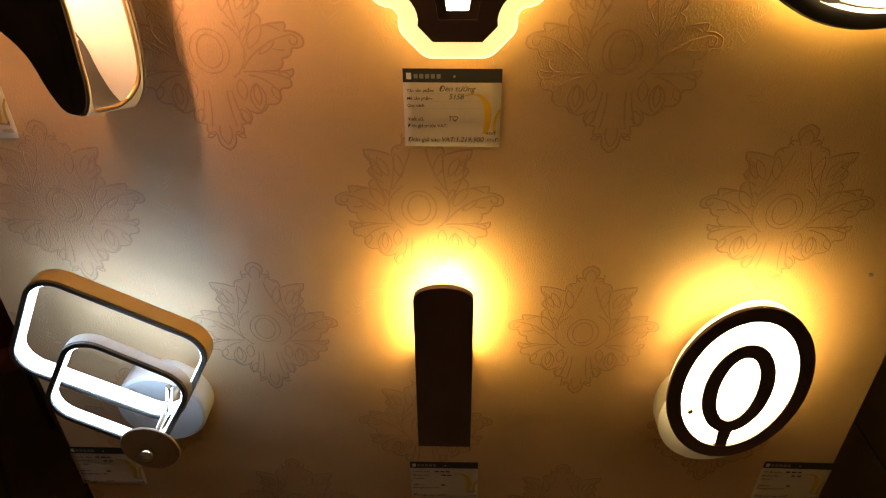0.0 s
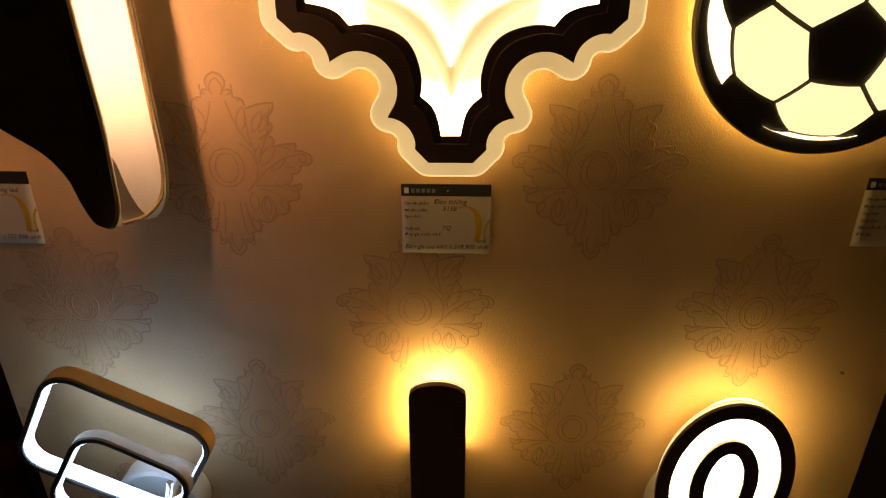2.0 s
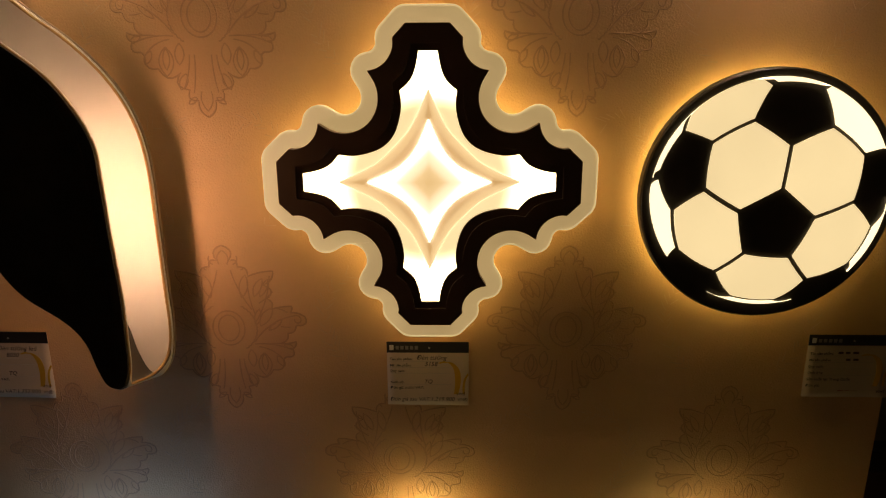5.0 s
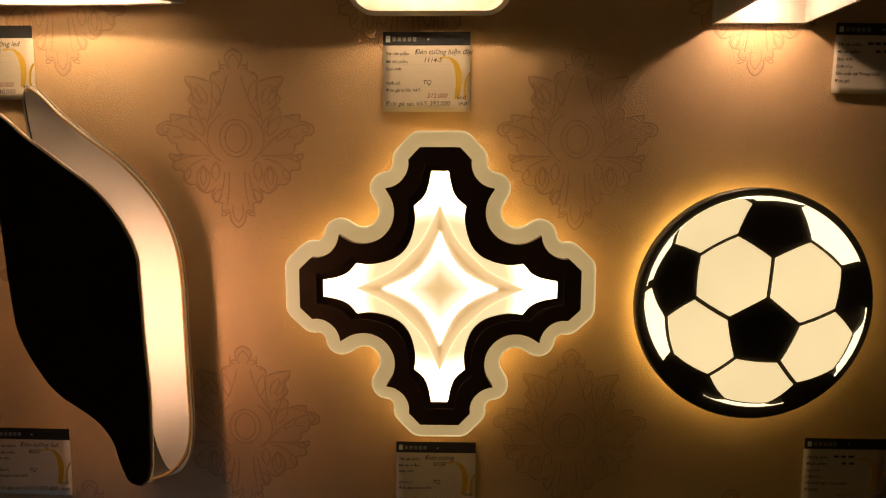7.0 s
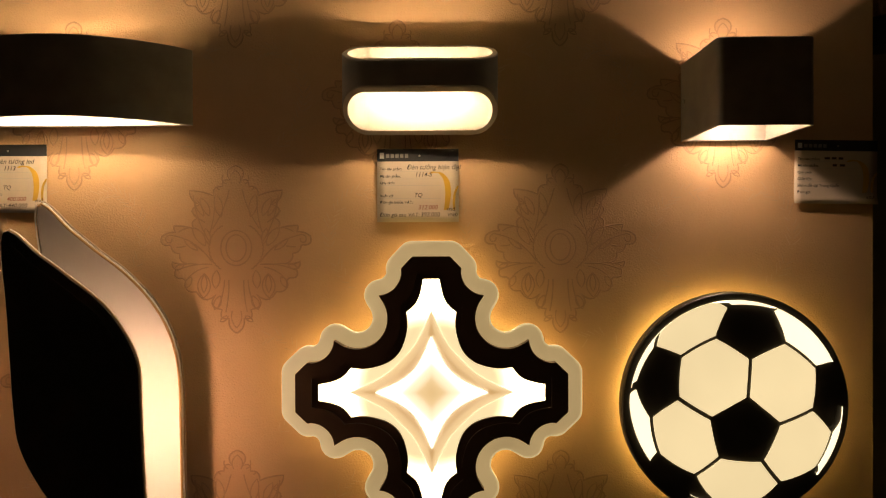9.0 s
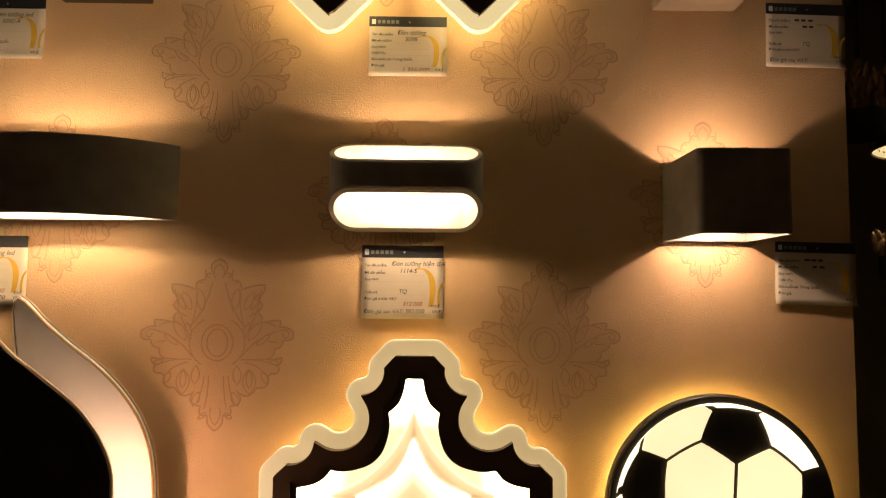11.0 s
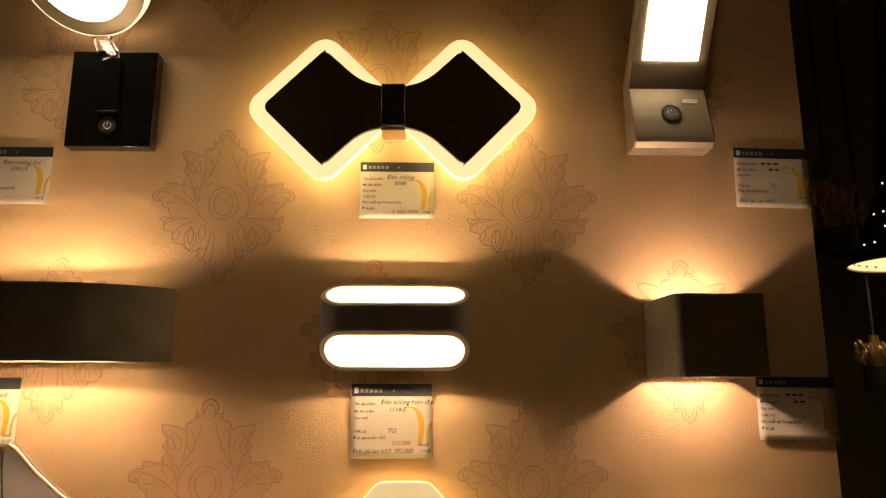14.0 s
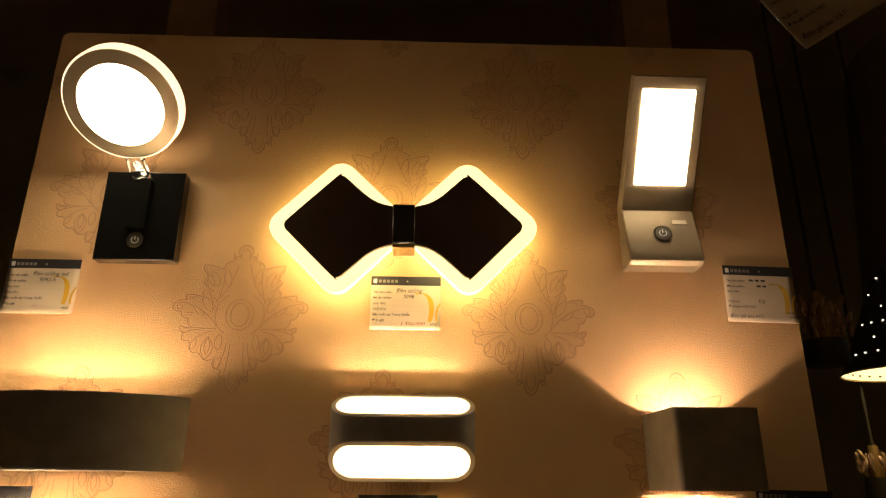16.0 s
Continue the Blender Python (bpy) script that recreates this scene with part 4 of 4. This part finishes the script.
def scroll(x, z, side):
    """Feathered vine that climbs between two palmettes."""
    bm = bmesh.new()
    spine = smoothline([(0, 0), (0.030, 0.030), (0.044, 0.070), (0.036, 0.108), (0.010, 0.132), (-0.014, 0.128)], 5)
    rnd = random.Random(int(1000 * (x + 3) + 77 * z))
    for i in range(2, len(spine) - 1):
        p, q = Vector(spine[i - 1]), Vector(spine[i + 1])
        d = (q - p).normalized()
        s = Vector((-d.y, d.x))
        for sg in (-1, 1):
            if rnd.random() < 0.28:
                continue
            a = Vector(spine[i]) + s * sg * 0.0015
            ln = rnd.uniform(0.006, 0.013)
            st = [a, a + (d * 0.7 + s * sg * 0.6) * ln * 0.5, a + (d * 0.95 + s * sg * 0.75) * ln]
            ridge(bm, [(side * v.x, v.y) for v in st], 0.0011, 0.00022, False, -0.0001)
    clip_box(bm, BX0 + 0.003 - x, BX1 - 0.003 - x, BBOT + 0.01 - z, BTOP - 0.003 - z)
    if not bm.faces:
        bm.free()
        return
    part("scroll_line", bm, M_SHEEN, board, at=pose(x, 0, z), smooth=False)


for col in range(-1, 5):
    x = -0.0235 + PX * (col - 2)
    odd = col % 2
    for row in range(6):
        z = (0.877 if not odd else 0.690) + PZ * (row - 2) + 0.125
        if BX0 - 0.05 < x < BX1 + 0.05 and 0.15 < z < BTOP:
            scroll(x + 0.045, z, 1)
            scroll(x - 0.045, z, -1)


# ---- price cards ----
def price_card(x0, x1, z1, z0, kind, name_text="", code="", origin="", prices=(), tilt=0.0, seed=0, yellow=True):
    """Printed card with black header; handwriting where it can be read, bars where it cannot."""
    w, h = x1 - x0, z1 - z0
    card = thing("price_card", pose((x0 + x1) / 2, -0.0022, (z0 + z1) / 2, 0, tilt, 0),
                 "white handwritten price card with black header on the wallpaper", "price card", "price cards on the board")
    rnd = random.Random(seed)
    bm, nx, nz = bmesh.new(), 10, 10
    curl = rnd.uniform(0.0015, 0.004)
    grid = []
    for j in range(nz + 1):
        v = j / nz
        grid.append([bm.verts.new((-w / 2 + w * i / nx, -curl * max(0, (0.22 - v) / 0.22) ** 2 * (0.4 + 0.6 * i / nx), -h / 2 + h * v)) for i in range(nx + 1)])
    for j in range(nz):
        for i in range(nx):
            bm.faces.new((grid[j][i], grid[j][i + 1], grid[j + 1][i + 1], grid[j + 1][i]))
    sheet = part("sheet", bm, M_CARD, card, "white paper sheet")
    md = sheet.modifiers.new("thick", "SOLIDIFY")
    md.thickness, md.offset = 0.0004, -1
    f = -0.0007
    L, T = -w / 2, h / 2
    part("header", box(L, L + w, f, f + 0.0003, T - 0.165 * h, T + 0.0005), M_INK, card, "black printed header")
    part("logo_mark", box(L + 0.035 * w, L + 0.085 * w, f - 0.0003, f - 0.0001, T - 0.125 * h, T - 0.045 * h), M_LOGO, card, "pale square mark")
    for k in range(5):
        a = L + (0.11 + 0.058 * k) * w
        part("logo_bar", box(a, a + 0.040 * w, f - 0.0003, f - 0.0001, T - 0.115 * h, T - 0.06 * h), M_GREY, card, "grey lettering bar")
    part("pin", lathe([(0, 0), (0.0013, 0), (0.001, -0.001), (0, -0.0013)], 10, "y"), M_STEEL, card, at=pose(L + 0.52 * w, f, T - 0.09 * h))
    if kind == 1:
        rows = [("Tên sản phẩm:", 0.285), ("Mã sản phẩm:", 0.385), ("Quy cách:", 0.475), ("Xuất xứ:", 0.655), ("Đơn giá trước VAT:", 0.745)]
    else:
        rows = [("Tên sản phẩm:", 0.315), ("Mã sản phẩm:", 0.42), ("Quy cách:", 0.525), ("Chất liệu:", 0.63), ("Sản xuất tại Trung Quốc", 0.735), ("Đơn giá:", 0.84)]
    for text, v in rows:
        lettering("printed_line", text, 0.0047 if v < 0.7 else 0.0052, M_INK, card, L + 0.035 * w, T - v * h, f, 0.00008)
        if v < 0.7:
            part("rule", box(L + 0.03 * w, L + 0.78 * w, f + 0.0001, f + 0.0003, T - (v + 0.022) * h, T - (v + 0.018) * h), M_RULE, card)

    def write(text, u, v, size, mat, bars):
        if text:
            lettering("handwriting", text, size, mat, card, L + u * w, T - v * h, f - 0.0002, 0.00005, 0.25)
        else:
            for k in range(bars):
                a = L + (u + 0.085 * k) * w
                part("writing_bar", box(a, a + (0.05 + 0.02 * rnd.random()) * w, f - 0.0003, f - 0.0001, T - v * h, T - (v - 0.035) * h), mat, card)
    write(name_text, 0.36, 0.275 if kind == 1 else 0.30, 0.0085, M_PEN, 3)
    write(code, 0.46, 0.375 if kind == 1 else 0.41, 0.0080, M_PEN, 2)
    if kind == 1:
        write(origin, 0.45, 0.655, 0.0075, M_PEN, 1)
        if prices and prices[0]:
            write(prices[0], 0.50, 0.825, 0.0078, M_RED, 2)
        lettering("handwriting", "Đơn giá sau VAT:", 0.0072, M_PEN, card, L + 0.03 * w, T - 0.925 * h, f - 0.0025, 0.00003, 0.2)
        if len(prices) > 1 and prices[1]:
            lettering("handwriting", prices[1], 0.0078, M_PEN, card, L + 0.53 * w, T - 0.925 * h, f - 0.0028, 0.00005, 0.2)
        lettering("printed_line", "vnd", 0.0075, M_INK, card, L + 0.85 * w, T - 0.845 * h, f - 0.0004, 0.0)
        lettering("handwriting", "VNĐ", 0.0062, M_PEN, card, L + 0.86 * w, T - 0.925 * h, f - 0.0030, 0.0, 0.1)
    else:
        write(prices[0] if prices else "", 0.42, 0.93, 0.0092, M_RED, 3)
        lettering("printed_line", "vnd", 0.0075, M_INK, card, L + 0.85 * w, T - 0.92 * h, f - 0.0030, 0.0)
    if yellow:
        mid = smoothline([(0.64, 0.33), (0.74, 0.30), (0.84, 0.40), (0.87, 0.58), (0.85, 0.80), (0.80, 0.97)], 5)
        wid = [0.018 + 0.055 * math.sin(math.pi * min(1, k / (len(mid) - 1) * 0.9 + 0.05)) for k in range(len(mid))]
        a = [(L + (u - q / 2) * w, T - v * h) for (u, v), q in zip(mid, wid)]
        b = [(L + (u + q / 2) * w, T - (v + 0.01) * h) for (u, v), q in zip(mid, wid)]
        part("swoosh", prism([a + list(reversed(b))], f + 0.0001, f + 0.0003), M_YELLOW, card, "yellow printed swoosh")
        arc = smoothline([(0.985, 0.50), (0.94, 0.60), (0.925, 0.75), (0.94, 0.90)], 5)
        a = [(L + u * w, T - v * h) for u, v in arc]
        b = [(L + min(u + 0.028, 0.998) * w, T - v * h) for u, v in arc]
        part("swoosh", prism([a + list(reversed(b))], f + 0.0001, f + 0.0003), M_YELLOW, card, "yellow printed swoosh")
    return card


price_card(-0.0455, 0.0575, 1.865, 1.7845, 2, "Đèn tường", "5098", "", ("1.356.000",), 0.0, 1)
price_card(-0.576, -0.472, 1.883, 1.801, 2, "Đèn tường led", "5092-A", "", ("831.000",), 0.0, 2)
price_card(0.484, 0.5905, 1.890, 1.803, 1, "", "", "TQ", (), 1.2, 3)
price_card(-0.050, 0.0555, 1.560, 1.466, 1, "Đèn tường hiện đại", "1114-S", "TQ", ("312.000", "393.000"), 0.0, 4)
price_card(-0.584, -0.479, 1.568, 1.480, 1, "Đèn tường led", "1113", "TQ", ("400.000", "440.000"), 0.0, 5)
price_card(0.488, 0.594, 1.569, 1.4875, 2, "", "", "", (), 1.0, 6)
price_card(-0.0365, 0.0665, 1.0455, 0.9595, 1, "Đèn tường", "5158", "TQ", ("", "1.219.900"), 0.0, 7)
price_card(-0.570, -0.466, 1.057, 0.967, 1, "Đèn tường led", "8030", "TQ", ("", "1.757.900"), 0.5, 8)
price_card(0.486, 0.592, 1.057, 0.974, 2, "", "", "", (), 0.0, 9)
price_card(-0.049, 0.056, 0.430, 0.345, 1, "", "", "", (), -0.5, 10)
price_card(-0.579, -0.474, 0.449, 0.362, 1, "", "", "", (), 0.0, 11)
price_card(0.486, 0.590, 0.445, 0.359, 1, "", "", "", (), 0.8, 12)

# small nail in the wallpaper
tagged(part("nail", lathe([(0, 0), (0.0016, -0.0005), (0.0026, -0.003), (0.001, -0.0045), (0, -0.0048)], 12, "y"), M_STEEL, None, at=pose(0.525, 0, 0.792)),
       "small bright nail head in the wallpaper", "nail")


# ---- the shop beside the board ----
def pierced_shade(at, R, H):
    lamp = thing("pierced_pendant_lamp", at, "black cone pendant lamp pierced with lit round holes, cream inside", "pendant lamp")
    prof = [(R, 0.0), (R * 0.93, H * 0.06), (R * 0.55, H * 0.55), (R * 0.30, H * 0.92), (0.02, H)]
    part("shade", lathe(prof, 48), M_BLACK, lamp, "black metal cone")
    # No bulb inside: the lining itself glows to give the lamp's light.
    part("lining", lathe([(r - 0.003, z + (0.0015 if z == 0 else -0.001)) for r, z in prof[:-1]], 48), lit("lining_glow", (1.0, 0.76, 0.36), 0.55), lamp, "cream lining that glows in place of a bulb")
    part("rim", tube([(R * math.cos(a * math.pi / 24), R * math.sin(a * math.pi / 24), 0) for a in range(48)], 0.002, 6, True), M_BRASS, lamp, "pale rim")
    # Glowing discs on the cone stand in for light through its holes.
    bead = lit("hole_glow", (1.0, 0.93, 0.80), 0.9)
    dark, rnd = M_BLACK, random.Random(5)
    for ring, (t, n) in enumerate(((0.15, 26), (0.28, 24), (0.42, 22), (0.56, 18), (0.70, 14), (0.84, 10))):
        for k in range(n):
            a = 2 * math.pi * (k + 0.5 * (ring % 2)) / n
            if math.sin(a) > 0.3:
                continue
            if rnd.random() < 0.35:
                continue
            z = H * t
            r = R * (1 - 0.74 * t) if t > 0.06 else R
            r = R * 0.93 + (R * 0.55 - R * 0.93) * (t - 0.06) / 0.49 if t < 0.55 else R * 0.55 + (R * 0.30 - R * 0.55) * (t - 0.55) / 0.37
            part("hole", lathe([(0, -0.0012), (0.0020, -0.0012), (0.0020, 0.0008)], 8, "y"), bead, lamp, at=Matrix.Translation((r * math.cos(a), r * math.sin(a), z)) @ Matrix.Rotation(a + math.pi / 2, 4, "Z"))
    for k in range(30):
        a = 2 * math.pi * k / 30
        part("inner_hole", lathe([(0, 0.0), (0.0032, 0.0), (0.0032, 0.001)], 8, "y"), dark, lamp, at=Matrix.Translation(((R * 0.945 - 0.004) * math.cos(a), (R * 0.945 - 0.004) * math.sin(a), H * 0.045)) @ Matrix.Rotation(a + math.pi / 2, 4, "Z"))
    part("cord", tube([(0, 0, H), (0, 0, 3.2 - at.translation.z)], 0.003, 8), M_BLACK, lamp, "black cord")
    return lamp


pierced_shade(pose(1.082, 0.45, 1.806), 0.135, 0.245)


def crystal_lamp(at, n, r, h, seed):
    lamp = thing("crystal_pendant", at, "small pendant of hanging amber crystal drops over a dark cup", "pendant lamp")
    rnd = random.Random(seed)
    # Colour is raised bright to stand in for glints on the drops.
    drop_mat = material("brightened_amber_crystal", (0.80, 0.52, 0.34), 0.10, 0.4, 0.3, 60, coat=0.8)
    part("cup", lathe([(0.0, -0.02), (r * 0.75, -0.02), (r * 0.85, 0.0), (r * 0.8, 0.035), (0, 0.03)], 24), M_BLACK, lamp, "dark cup")
    for k in range(n):
        a, q = rnd.uniform(0, 6.28), r * rnd.uniform(0.5, 1.05)
        z = rnd.uniform(0.045, h)
        part("crystal_drop", lathe([(0, -0.020), (0.006, -0.006), (0.0045, 0.008), (0, 0.014)], 6), drop_mat, lamp, at=pose(q * math.cos(a), q * math.sin(a), z, rnd.uniform(-20, 20), rnd.uniform(-20, 20), rnd.uniform(0, 90)))
    part("core", lathe([(0, 0.03), (r * 0.4, 0.035), (r * 0.45, h * 0.7), (0.01, h + 0.02), (0, h + 0.02)], 16), M_BRASS, lamp, "dim brass core")
    part("rod", tube([(0, 0, h), (0, 0, 3.2 - at.translation.z)], 0.004, 8), M_BLACK, lamp)
    return lamp


crystal_lamp(pose(0.900, 0.45, 1.838), 46, 0.055, 0.125, 3)
crystal_lamp(pose(1.075, 0.62, 1.560), 30, 0.035, 0.085, 8)

# large fabric drum shade hanging in the dark
drum = thing("drum_shade_pendant", pose(1.335, 0.42, 1.95), "large unlit pale fabric drum, coloured dark as unlit shade hanging in the dark", "pendant lamp")
# Pale fabric in the dark: the lack of light is put into its colour.
M_FABRIC = material("darkened_pale_fabric", (0.20, 0.15, 0.09), 0.85, 0, 0.15, 30, 0.3, 500)
part("shade", lathe([(0.29, 0.0), (0.292, 0.005), (0.232, 0.62), (0.222, 0.655), (0.19, 0.67), (0.186, 0.665), (0.226, 0.61), (0.286, 0.006)], 56), M_FABRIC, drum, "pale fabric drum, coloured dark as unlit")
part("rim", tube([(0.290 * math.cos(a * math.pi / 28), 0.290 * math.sin(a * math.pi / 28), 0) for a in range(56)], 0.004, 6, True), M_BLACK, drum, "dark rim piping")
part("spider", tube([(-0.19, 0, 0.665), (0.19, 0, 0.665)], 0.004, 6), M_BLACK, drum)
part("cord", tube([(0, 0, 0.665), (0, 0, 1.25)], 0.004, 8), M_BLACK, drum)

# price card that hangs beside the board's top
hang = price_card(-0.053, 0.053, 0.0455, -0.0455, 1, "", "", "", (), 0.0, 21, False)
hang.matrix_basis = pose(0.3637, -0.50, 1.983, 0, -33, 0)
hang["label"] = "white price card hanging askew on a thin thread"
hang["group"] = ""
part("thread", tube([(0, -0.0006, 0.044), (0.545 * 1.18, -0.0006, 0.044 + 0.839 * 1.18)], 0.0005, 6), M_LOGO, hang)


# stool with a dark red seat in the gap beside the board
stool = thing("stool", pose(-0.86, 0.32, 0.0), "round stool with dark red seat and black legs in the shade", "stool")
part("seat", lathe([(0, 0.40), (0.12, 0.40), (0.145, 0.415), (0.15, 0.44), (0.14, 0.465), (0.09, 0.475), (0, 0.476)], 40), material("dark_red_vinyl", (0.14, 0.018, 0.014), 0.35, 0, 0.2, 20, 0.1), stool, "dark red padded seat")
for k in range(4):
    a = radians(45 + 90 * k)
    part("leg", tube([(0.10 * math.cos(a), 0.10 * math.sin(a), 0.40), (0.15 * math.cos(a), 0.15 * math.sin(a), 0.008)], 0.014, 10), M_BLACK, stool)
